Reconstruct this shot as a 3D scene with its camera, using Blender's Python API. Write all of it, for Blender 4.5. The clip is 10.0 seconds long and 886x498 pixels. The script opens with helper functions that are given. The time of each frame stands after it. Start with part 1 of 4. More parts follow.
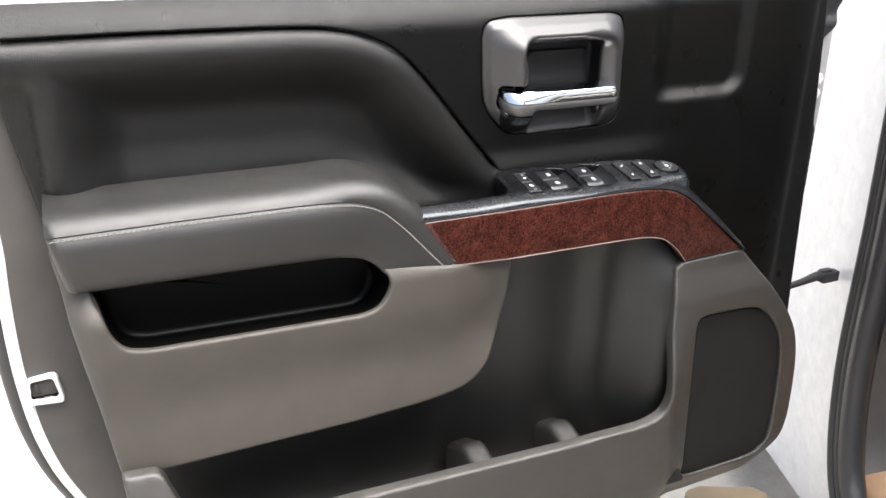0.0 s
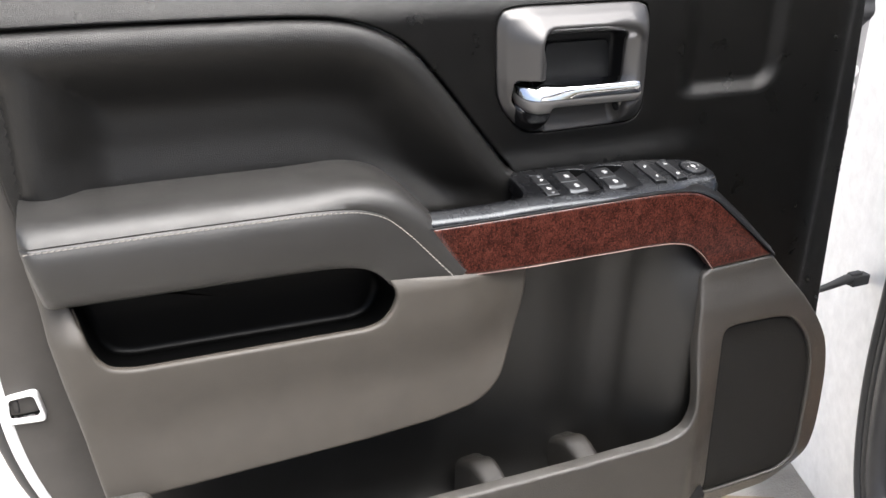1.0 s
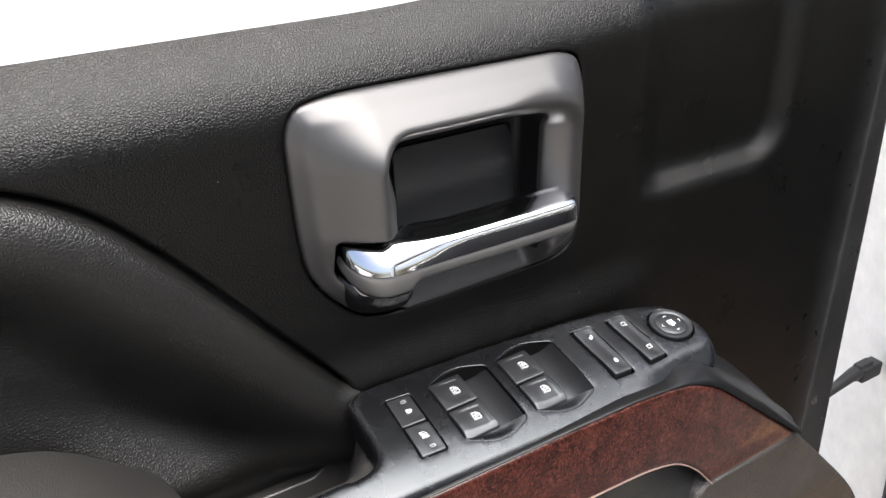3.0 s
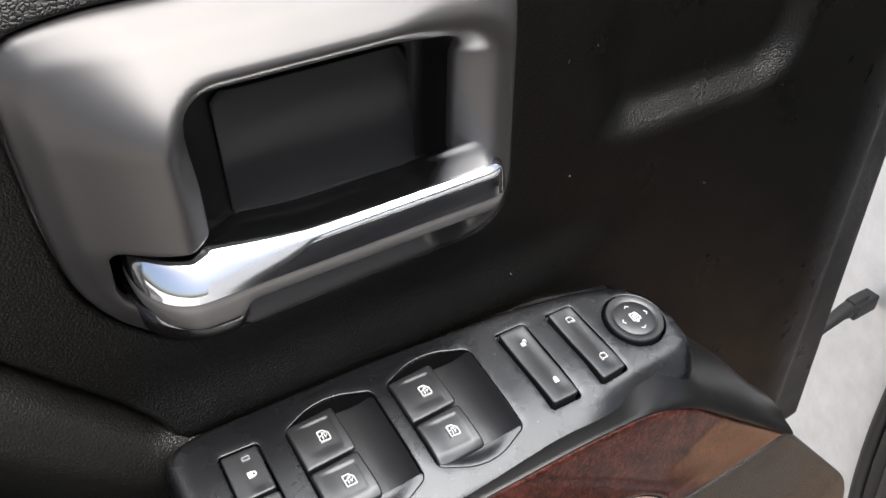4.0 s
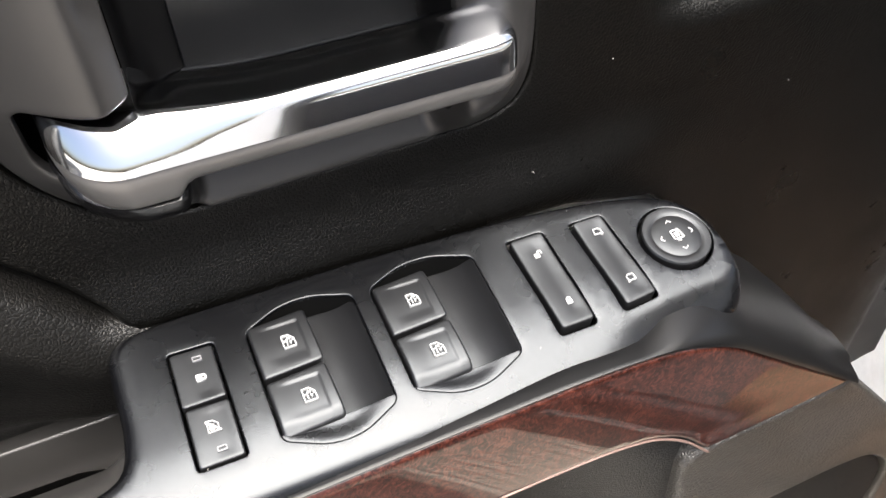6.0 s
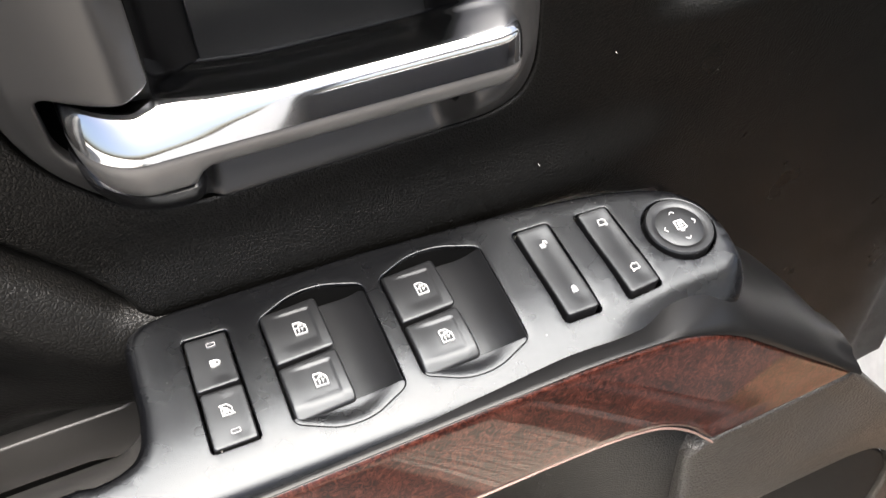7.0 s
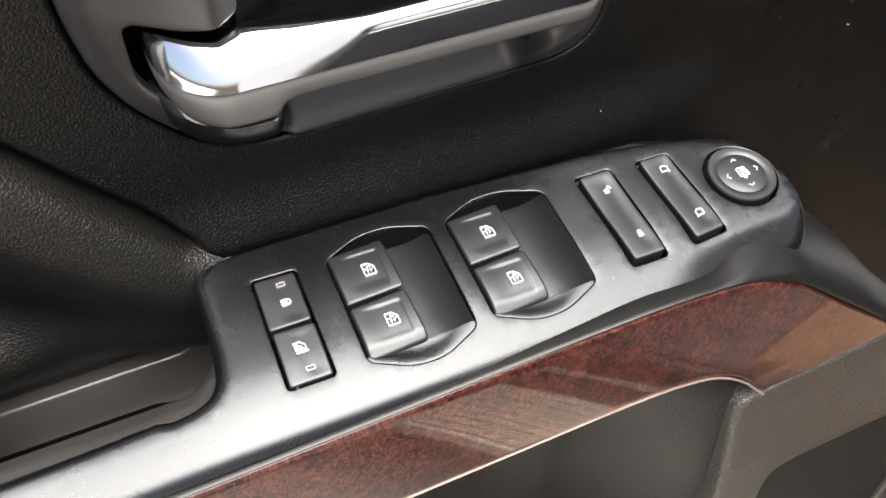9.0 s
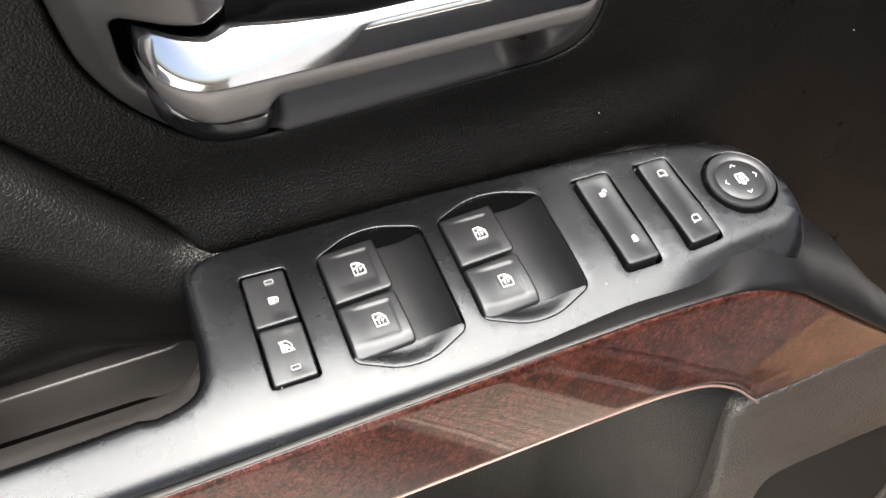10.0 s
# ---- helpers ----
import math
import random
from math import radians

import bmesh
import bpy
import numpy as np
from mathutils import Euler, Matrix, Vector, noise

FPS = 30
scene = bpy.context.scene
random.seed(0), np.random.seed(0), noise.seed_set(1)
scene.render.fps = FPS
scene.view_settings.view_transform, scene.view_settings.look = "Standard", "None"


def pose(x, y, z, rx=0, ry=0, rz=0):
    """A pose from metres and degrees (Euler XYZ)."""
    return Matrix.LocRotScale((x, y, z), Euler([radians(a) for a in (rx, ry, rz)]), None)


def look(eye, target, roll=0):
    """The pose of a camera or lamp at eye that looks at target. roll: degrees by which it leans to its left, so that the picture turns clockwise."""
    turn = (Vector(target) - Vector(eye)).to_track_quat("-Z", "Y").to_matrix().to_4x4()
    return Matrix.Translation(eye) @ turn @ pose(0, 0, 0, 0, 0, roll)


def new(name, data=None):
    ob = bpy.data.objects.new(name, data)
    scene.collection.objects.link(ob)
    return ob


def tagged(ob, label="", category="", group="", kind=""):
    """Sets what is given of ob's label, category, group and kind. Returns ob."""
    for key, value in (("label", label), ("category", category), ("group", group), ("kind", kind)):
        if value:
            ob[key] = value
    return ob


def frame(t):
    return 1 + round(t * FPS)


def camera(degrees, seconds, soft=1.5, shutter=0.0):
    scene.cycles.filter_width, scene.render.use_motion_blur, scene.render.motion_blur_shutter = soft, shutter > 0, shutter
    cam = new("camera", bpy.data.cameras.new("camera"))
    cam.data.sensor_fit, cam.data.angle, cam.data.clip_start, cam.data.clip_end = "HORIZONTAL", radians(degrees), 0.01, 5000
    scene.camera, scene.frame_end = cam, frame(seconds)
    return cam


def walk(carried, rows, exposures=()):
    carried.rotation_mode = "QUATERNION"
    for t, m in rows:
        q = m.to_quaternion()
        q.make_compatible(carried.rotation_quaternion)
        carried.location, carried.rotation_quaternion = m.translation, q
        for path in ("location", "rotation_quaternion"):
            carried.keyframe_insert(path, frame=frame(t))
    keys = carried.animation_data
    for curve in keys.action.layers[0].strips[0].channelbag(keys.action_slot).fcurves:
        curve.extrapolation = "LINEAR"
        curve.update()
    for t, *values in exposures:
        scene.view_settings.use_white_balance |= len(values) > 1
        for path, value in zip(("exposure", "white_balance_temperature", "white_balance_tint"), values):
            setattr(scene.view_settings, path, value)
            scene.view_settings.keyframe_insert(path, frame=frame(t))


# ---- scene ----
cam = camera(55.4, 10.0)
PATH = [
    (0, (-0.449, -0.978, 1.559), (0.256, 0.727, 0.785), 0.3),
    (0.5, (-0.446, -0.951, 1.562), (0.25, 0.751, 0.776), 0.3),
    (1, (-0.421, -0.892, 1.556), (0.267, 0.802, 0.745), 0.4),
    (1.5, (-0.36, -0.765, 1.56), (0.389, 0.892, 0.727), 1.1),
    (2, (-0.264, -0.605, 1.543), (0.543, 1.012, 0.685), 1.6),
    (2.5, (-0.166, -0.493, 1.562), (0.659, 1.091, 0.661), 0.4),
    (2.7, (-0.142, -0.445, 1.563), (0.708, 1.123, 0.658), -0.7),
    (3.8, (0.003, -0.239, 1.55), (0.876, 1.127, 0.378), -0.3),
    (4, (0.042, -0.222, 1.524), (0.875, 1.109, 0.285), 0.0),
    (4.5, (0.096, -0.201, 1.497), (0.779, 1.051, 0.095), -0.4),
    (5, (0.106, -0.196, 1.491), (0.694, 1.051, 0.042), -1.0),
    (5.5, (0.109, -0.195, 1.481), (0.675, 1.069, 0.038), -0.8),
    (7, (0.101, -0.207, 1.48), (0.657, 1.091, 0.063), -1.6),
    (7.5, (0.101, -0.214, 1.48), (0.669, 1.076, 0.061), -1.7),
    (8, (0.091, -0.212, 1.473), (0.661, 1.076, 0.053), -1.4),
    (8.5, (0.078, -0.205, 1.469), (0.636, 1.073, 0.036), -1.2),
    (9, (0.067, -0.205, 1.467), (0.612, 1.064, 0.02), -1.3),
    (9.5, (0.068, -0.204, 1.464), (0.601, 1.061, 0.01), -1.1),
    (10, (0.076, -0.203, 1.466), (0.6, 1.063, 0.009), -0.5),
]
EXPOSURES = [(0.0, 1.42, 6400, 10), (2.5, 1.38, 6400, 10), (4.0, 1.10, 6500, 10), (4.7, 1.32, 6600, 10), (5.5, 1.46, 6650, 10), (10.0, 1.52, 6800, 10)]
walk(cam, [(t, look(eye, target, roll)) for t, eye, target, roll in PATH], EXPOSURES)

# ---- light ----
world = bpy.data.worlds.new("sky")
scene.world = world
world.use_nodes = True
wn = world.node_tree
sky = wn.nodes.new("ShaderNodeTexSky")
sky.sky_type = 'NISHITA'
sky.sun_disc = False
sky.sun_elevation, sky.sun_rotation = radians(72), radians(164)
sky.air_density, sky.dust_density, sky.ozone_density = 1.0, 6.0, 0.3
bgn = next(n for n in wn.nodes if n.type == 'BACKGROUND')
bgn.inputs[1].default_value = 0.10
wn.links.new(sky.outputs[0], bgn.inputs[0])
sun = new("sun", bpy.data.lights.new("sun", 'SUN'))
sun.data.energy, sun.data.angle, sun.data.color = 5.0, radians(62), (1.0, 0.985, 0.96)
sun.matrix_world = look((0.35, -1.25, 5.0), (0, 0, 1.0))


# ---- materials ----
def material(name, colour, rough=0.5, metal=0.0, coat=0.0, spec=0.5):
    m = bpy.data.materials.new(name)
    m.use_nodes = True
    b = m.node_tree.nodes["Principled BSDF"]
    b.inputs["Base Color"].default_value = (*colour, 1)
    b.inputs["Roughness"].default_value = rough
    b.inputs["Metallic"].default_value = metal
    b.inputs["Coat Weight"].default_value = coat
    b.inputs["Coat Roughness"].default_value = 0.03
    b.inputs["Specular IOR Level"].default_value = spec
    return m


def nd(m, kind, **sets):
    n = m.node_tree.nodes.new(kind)
    for k, v in sets.items():
        n.inputs[k.replace("_", " ")].default_value = v
    return n


def wire(m, a, b):
    m.node_tree.links.new(a, b)


def coords(m, scale=(1, 1, 1)):
    tc = m.node_tree.nodes.new("ShaderNodeTexCoord")
    mp = m.node_tree.nodes.new("ShaderNodeMapping")
    mp.inputs["Scale"].default_value = scale
    wire(m, tc.outputs["Object"], mp.inputs["Vector"])
    return mp.outputs[0]


def ramp(m, fac, stops):
    r = m.node_tree.nodes.new("ShaderNodeValToRGB")
    els = r.color_ramp.elements
    while len(els) < len(stops):
        els.new(0.5)
    for e, (p, c) in zip(els, stops):
        e.position, e.color = p, (*c, 1) if len(c) == 3 else c
    wire(m, fac, r.inputs[0])
    return r.outputs[0]


def mottle(m, vec, colour, amount, scale=9.0):
    """Two scales of faint variation in the base colour."""
    b = m.node_tree.nodes["Principled BSDF"]
    n = nd(m, "ShaderNodeTexNoise", Scale=scale, Detail=6.0, Roughness=0.65)
    wire(m, vec, n.inputs["Vector"])
    lo = tuple(c * (1 - amount) for c in colour)
    hi = tuple(min(1, c * (1 + amount)) for c in colour)
    wire(m, ramp(m, n.outputs[0], [(0.3, lo), (0.7, hi)]), b.inputs["Base Color"])
    return n


def grained(name, colour, rough, size, depth, spec=0.5):
    """Moulded leather-look plastic: pebbles of the given size in metres."""
    m = material(name, colour, rough, spec=spec)
    b = m.node_tree.nodes["Principled BSDF"]
    vec = coords(m)
    mottle(m, vec, colour, 0.12, 14.0)
    warp = nd(m, "ShaderNodeTexNoise", Scale=0.6 / size, Detail=2.0)
    wire(m, vec, warp.inputs["Vector"])
    add = m.node_tree.nodes.new("ShaderNodeVectorMath")
    add.operation = 'MULTIPLY_ADD'
    wire(m, warp.outputs["Color"], add.inputs[0])
    add.inputs[1].default_value = (size * 0.9,) * 3
    wire(m, vec, add.inputs[2])
    v = nd(m, "ShaderNodeTexVoronoi", Scale=1.0 / size)
    v.feature = 'DISTANCE_TO_EDGE'
    wire(m, add.outputs[0], v.inputs["Vector"])
    dome = ramp(m, v.outputs["Distance"], [(0.0, (0, 0, 0)), (0.12, (0.55,) * 3), (0.3, (0.9,) * 3), (0.5, (1, 1, 1))])
    fine = nd(m, "ShaderNodeTexNoise", Scale=2.6 / size, Detail=3.0)
    wire(m, vec, fine.inputs["Vector"])
    su = m.node_tree.nodes.new("ShaderNodeMath")
    su.operation = 'MULTIPLY_ADD'
    wire(m, fine.outputs[0], su.inputs[0])
    su.inputs[1].default_value = 0.7
    wire(m, dome, su.inputs[2])
    bp = nd(m, "ShaderNodeBump", Strength=depth, Distance=size * 0.35)
    wire(m, su.outputs[0], bp.inputs["Height"])
    wire(m, bp.outputs[0], b.inputs["Normal"])
    rr = nd(m, "ShaderNodeTexNoise", Scale=22.0, Detail=4.0)
    wire(m, vec, rr.inputs["Vector"])
    wire(m, ramp(m, rr.outputs[0], [(0.3, (rough - 0.06,) * 3), (0.75, (rough + 0.08,) * 3)]), b.inputs["Roughness"])
    return m


def satin(name, colour, rough, metal=0.0, speck=0.0006, depth=0.08, spec=0.5):
    """Smooth plastic or paint with a very fine sparkle and faint wear."""
    m = material(name, colour, rough, metal, spec=spec)
    b = m.node_tree.nodes["Principled BSDF"]
    vec = coords(m)
    mottle(m, vec, colour, 0.08, 30.0)
    f = nd(m, "ShaderNodeTexNoise", Scale=0.6 / speck, Detail=2.0)
    wire(m, vec, f.inputs["Vector"])
    bp = nd(m, "ShaderNodeBump", Strength=depth, Distance=speck)
    wire(m, f.outputs[0], bp.inputs["Height"])
    wire(m, bp.outputs[0], b.inputs["Normal"])
    s = nd(m, "ShaderNodeTexNoise", Scale=60.0, Detail=5.0)
    wire(m, vec, s.inputs["Vector"])
    wire(m, ramp(m, s.outputs[0], [(0.3, (rough * 0.95,) * 3), (0.75, (rough * 1.06,) * 3)]), b.inputs["Roughness"])
    return m


DARK = grained("dark_vinyl", (0.0018, 0.0017, 0.0015), 0.32, 0.0019, 0.35, 0.25)
PAD = grained("pad_leather", (0.0064, 0.0061, 0.0057), 0.36, 0.0022, 0.34, 0.36)
ARM = grained("armrest_leather", (0.0205, 0.0197, 0.0187), 0.36, 0.0017, 0.32, 0.55)
LOWER = grained("lower_plastic", (0.047, 0.0415, 0.0352), 0.46, 0.0017, 0.32, 0.50)
TRIMP = grained("trim_plastic", (0.0270, 0.0243, 0.0210), 0.35, 0.0026, 0.50, 1.0)
RIBM = grained("rib_plastic", (0.0170, 0.0155, 0.0135), 0.44, 0.0022, 0.45, 0.50)
# Darker than the panels: shade inside the map pocket is in this colour.
POCKET = grained("shaded_pocket_plastic", (0.0060, 0.0057, 0.0051), 0.38, 0.0020, 0.35, 0.62)
BLACK = satin("switch_plastic", (0.0024, 0.0024, 0.0029), 0.27, speck=0.00026, depth=0.24, spec=0.61)
KEY = satin("key_plastic", (0.0085, 0.0085, 0.0092), 0.36, speck=0.00028, depth=0.18, spec=0.62)
GAP = material("gap_black", (0.004, 0.004, 0.004), 0.7, spec=0.1)
WELLM = satin("well_plastic", (0.0090, 0.0090, 0.0096), 0.38, speck=0.00028, depth=0.32, spec=0.60)
for _m in (BLACK, KEY, WELLM):
    _m.node_tree.nodes["Principled BSDF"].inputs["Specular Tint"].default_value = (0.90, 0.95, 1.0, 1)
GLOSSB = satin("gloss_black", (0.007, 0.007, 0.008), 0.22, depth=0.03)
BEZEL = material("bezel_metal_paint", (0.073, 0.0715, 0.072), 0.30, 0.75)
LEVERG = material("lever_grey", (0.14, 0.136, 0.134), 0.40, 0.4)
CHROME = material("chrome", (0.88, 0.90, 0.93), 0.045, 1.0)
for _m, _lo, _hi in ((BEZEL, 0.37, 0.42), (LEVERG, 0.36, 0.42), (CHROME, 0.07, 0.10)):
    _n = nd(_m, "ShaderNodeTexNoise", Scale=18.0, Detail=3.0)
    wire(_m, coords(_m), _n.inputs["Vector"])
    wire(_m, ramp(_m, _n.outputs[0], [(0.3, (_lo,) * 3), (0.7, (_hi,) * 3)]), _m.node_tree.nodes["Principled BSDF"].inputs["Roughness"])
RUBBER = satin("rubber", (0.028, 0.028, 0.029), 0.5, spec=0.35)
FLANGE = grained("flange_plastic", (0.062, 0.057, 0.052), 0.6, 0.0018, 0.15)
ICON = material("icon_white", (0.50, 0.50, 0.50), 0.5)
ICONG = material("icon_grey", (0.22, 0.22, 0.23), 0.4)
THREAD = material("thread", (0.30, 0.28, 0.255), 0.8)
LINT = material("lint", (0.30, 0.29, 0.28), 0.9)
WHITE = satin("white_paint", (0.80, 0.80, 0.80), 0.25, 0.0, 0.002, 0.01)
CABIN = grained("cab_plastic", (0.024, 0.024, 0.026), 0.38, 0.002, 0.3)
TAN = satin("tan_board", (0.22, 0.165, 0.10), 0.55)
# White paint greyed: the shade behind the panel is put into the colour.
WHITE_SHADED = satin("shaded_white_paint", (0.35, 0.35, 0.36), 0.45)
LINING = grained("cabin_cloth", (0.11, 0.106, 0.104), 0.8, 0.003, 0.3)
CARPET = grained("brown_carpet", (0.36, 0.225, 0.135), 0.9, 0.003, 0.4)
CONC = grained("concrete", (0.34, 0.32, 0.29), 0.85, 0.012, 0.3)

RAILM = satin("rail_plastic", (0.0055, 0.0055, 0.0058), 0.32, spec=0.36)
MATTE = satin("matte_black", (0.0026, 0.0026, 0.0030), 0.50, spec=0.18)
# Near black: the shade under the armrest is put into the pocket's colour.
PULL = satin("pull_shade_black", (0.0014, 0.0014, 0.0014), 0.40, spec=0.10)
PLATEM = satin("plate_plastic", (0.0055, 0.0060, 0.0070), 0.44, spec=0.32)
CHAN = satin("channel_plastic", (0.034, 0.0325, 0.0315), 0.32, spec=0.6)
BEAD = material("glint_lacquer", (0.24, 0.16, 0.14), 0.42, 0.3)
ALU = material("aluminium", (0.46, 0.41, 0.34), 0.42, 0.25)

# burl wood under clear lacquer
WOOD = material("burl_wood", (0.1, 0.03, 0.02), 0.28, coat=0.88, spec=0.12)
WOOD.node_tree.nodes["Principled BSDF"].inputs["Coat Roughness"].default_value = 0.02
_v = coords(WOOD)
_w = nd(WOOD, "ShaderNodeTexNoise", Scale=26.0, Detail=4.0, Roughness=0.6)
wire(WOOD, _v, _w.inputs["Vector"])
_a = WOOD.node_tree.nodes.new("ShaderNodeVectorMath")
_a.operation = 'MULTIPLY_ADD'
_a.inputs[1].default_value = (0.016, 0.016, 0.016)
wire(WOOD, _w.outputs["Color"], _a.inputs[0])
wire(WOOD, _v, _a.inputs[2])
_mp = nd(WOOD, "ShaderNodeMapping")
_mp.inputs["Scale"].default_value = (290, 290, 210)
_mp.inputs["Rotation"].default_value = (0, radians(14), 0)
wire(WOOD, _a.outputs[0], _mp.inputs["Vector"])
_n1 = nd(WOOD, "ShaderNodeTexNoise", Scale=1.0, Detail=4.0, Roughness=0.5, Distortion=1.8)
wire(WOOD, _mp.outputs[0], _n1.inputs["Vector"])
_mp2 = nd(WOOD, "ShaderNodeMapping")
_mp2.inputs["Scale"].default_value = (900, 900, 120)
wire(WOOD, _v, _mp2.inputs["Vector"])
_n2 = nd(WOOD, "ShaderNodeTexNoise", Scale=1.0, Detail=4.0)
wire(WOOD, _mp2.outputs[0], _n2.inputs["Vector"])
_mx = WOOD.node_tree.nodes.new("ShaderNodeMath")
_mx.operation = 'MULTIPLY_ADD'
wire(WOOD, _n2.outputs[0], _mx.inputs[0])
_mx.inputs[1].default_value = 0.10
_n3 = nd(WOOD, "ShaderNodeTexNoise", Scale=58.0, Detail=3.0, Roughness=0.55)
wire(WOOD, _a.outputs[0], _n3.inputs["Vector"])
_m3 = WOOD.node_tree.nodes.new("ShaderNodeMix")
_m3.inputs["Factor"].default_value = 0.25
wire(WOOD, _n1.outputs[0], _m3.inputs["A"])
wire(WOOD, _n3.outputs[0], _m3.inputs["B"])
wire(WOOD, _m3.outputs["Result"], _mx.inputs[2])
wire(WOOD, ramp(WOOD, _mx.outputs[0], [(0.43, (0.0085, 0.0032, 0.0025)), (0.53, (0.032, 0.0090, 0.0064)), (0.64, (0.068, 0.0200, 0.0140)), (0.78, (0.114, 0.039, 0.0260))]),
     WOOD.node_tree.nodes["Principled BSDF"].inputs["Base Color"])

# perforated speaker cloth: rows of small holes
GRILLE = material("grille", (0.012, 0.011, 0.010), 0.6, spec=0.1)
_v = coords(GRILLE, (420, 420, 420))
_sp = GRILLE.node_tree.nodes.new("ShaderNodeSeparateXYZ")
wire(GRILLE, _v, _sp.inputs[0])


def _sin(src, k, other=None):
    n = GRILLE.node_tree.nodes.new("ShaderNodeMath")
    n.operation = 'SINE'
    a = GRILLE.node_tree.nodes.new("ShaderNodeMath")
    a.operation = 'MULTIPLY_ADD'
    a.inputs[1].default_value = k
    wire(GRILLE, src, a.inputs[0])
    if other is not None:
        wire(GRILLE, other, a.inputs[2])
    else:
        a.inputs[2].default_value = 0.0
    wire(GRILLE, a.outputs[0], n.inputs[0])
    return n.outputs[0]


_m = GRILLE.node_tree.nodes.new("ShaderNodeMath")
_m.operation = 'MULTIPLY'
_p1 = GRILLE.node_tree.nodes.new("ShaderNodeMath")
_p1.operation = 'ADD'
wire(GRILLE, _sp.outputs[0], _p1.inputs[0])
wire(GRILLE, _sp.outputs[2], _p1.inputs[1])
_p2 = GRILLE.node_tree.nodes.new("ShaderNodeMath")
_p2.operation = 'SUBTRACT'
wire(GRILLE, _sp.outputs[0], _p2.inputs[0])
wire(GRILLE, _sp.outputs[2], _p2.inputs[1])
wire(GRILLE, _sin(_p1.outputs[0], 3.6), _m.inputs[0])
wire(GRILLE, _sin(_p2.outputs[0], 3.6), _m.inputs[1])
wire(GRILLE, ramp(GRILLE, _m.outputs[0], [(0.20, (0.0195, 0.0190, 0.0180)), (0.55, (0.002, 0.002, 0.002))]),
     GRILLE.node_tree.nodes["Principled BSDF"].inputs["Base Color"])
_b = nd(GRILLE, "ShaderNodeBump", Strength=0.6, Distance=0.001)
_b.invert = True
wire(GRILLE, _m.outputs[0], _b.inputs["Height"])
wire(GRILLE, _b.outputs[0], GRILLE.node_tree.nodes["Principled BSDF"].inputs["Normal"])


# ---- mesh helpers ----
DOOR = Matrix(((1, 0, 0, 0), (0, 0, -1, 0), (0, 1, 0, 0), (0, 0, 0, 1)))   # u = x, v = z, out = towards -y


def ss(a, b, x):
    t = np.clip((np.asarray(x, float) - a) / (b - a), 0, 1)
    return t * t * (3 - 2 * t)


def rounded(pts, n=6, closed=True):
    """A polygon of (u, v, radius) with its corners rounded."""
    out = []
    k = len(pts)
    for i, p in enumerate(pts):
        c = np.array(p[:2], float)
        r = p[2] if len(p) > 2 else 0.0
        if r <= 0 or (not closed and i in (0, k - 1)):
            out.append(c)
            continue
        a, b = np.array(pts[i - 1][:2], float), np.array(pts[(i + 1) % k][:2], float)
        da, db = a - c, b - c
        la, lb = np.linalg.norm(da), np.linalg.norm(db)
        ua, ub = da / la, db / lb
        r1, r2 = min(r, la * 0.49), min(r, lb * 0.49)
        p0, p2 = c + ua * r1, c + ub * r2
        for j in range(n + 1):
            t = j / n
            # weights nearer to a circle than a plain quadratic
            w = 0.75
            d = (1 - t) ** 2 + 2 * w * t * (1 - t) + t * t
            out.append(((1 - t) ** 2 * p0 + 2 * w * t * (1 - t) * c + t * t * p2) / d)
    return np.array(out)


def resample(line, step, closed=True):
    line = np.asarray(line, float)
    if closed:
        line = np.vstack([line, line[:1]])
    seg = np.linalg.norm(np.diff(line, axis=0), axis=1)
    s = np.concatenate([[0], np.cumsum(seg)])
    n = max(3, int(round(s[-1] / step)))
    t = np.linspace(0, s[-1], n + 1)
    out = np.stack([np.interp(t, s, line[:, i]) for i in range(line.shape[1])], 1)
    return out[:-1] if closed else out


def dist(pts, loops, closed=True):
    """Distance of points to polylines."""
    best = np.full(len(pts), 1e9)
    for lp in loops:
        a = lp if closed else lp[:-1]
        b = np.roll(lp, -1, 0) if closed else lp[1:]
        for i in range(len(a)):
            d = b[i] - a[i]
            l2 = max(d @ d, 1e-12)
            t = np.clip(((pts - a[i]) @ d) / l2, 0, 1)
            q = pts - a[i] - t[:, None] * d
            best = np.minimum(best, np.einsum('ij,ij->i', q, q))
    return np.sqrt(best)


def inside(pts, lp):
    x, y = pts[:, 0], pts[:, 1]
    r = np.zeros(len(pts), bool)
    b = np.roll(lp, -1, 0)
    for (x0, y0), (x1, y1) in zip(lp, b):
        if y0 == y1:
            continue
        c = ((y0 > y) != (y1 > y)) & (x < (x1 - x0) * (y - y0) / (y1 - y0) + x0)
        r ^= c
    return r


from mathutils.geometry import delaunay_2d_cdt


def part(name, data, mat, parent, label=""):
    """Links a mesh or bmesh as one part under its parent."""
    if isinstance(data, bmesh.types.BMesh):
        me = bpy.data.meshes.new(name)
        bmesh.ops.recalc_face_normals(data, faces=data.faces)
        data.to_mesh(me)
        data.free()
    else:
        me = data
    if not me.materials:
        for m in (mat if isinstance(mat, (list, tuple)) else [mat]):
            me.materials.append(m)
    ob = new(name, me)
    if parent is not None:
        ob.parent = parent
    if label:
        ob["label"] = label
    return ob


def smooth_faces(me, angle=38):
    me.shade_smooth()
    me.set_sharp_from_angle(angle=radians(angle))


def make(name, verts, faces, angle=38):
    me = bpy.data.meshes.new(name)
    me.from_pydata([tuple(map(float, v)) for v in verts], [], [tuple(int(i) for i in f) for f in faces])
    me.validate()
    smooth_faces(me, angle)
    return me


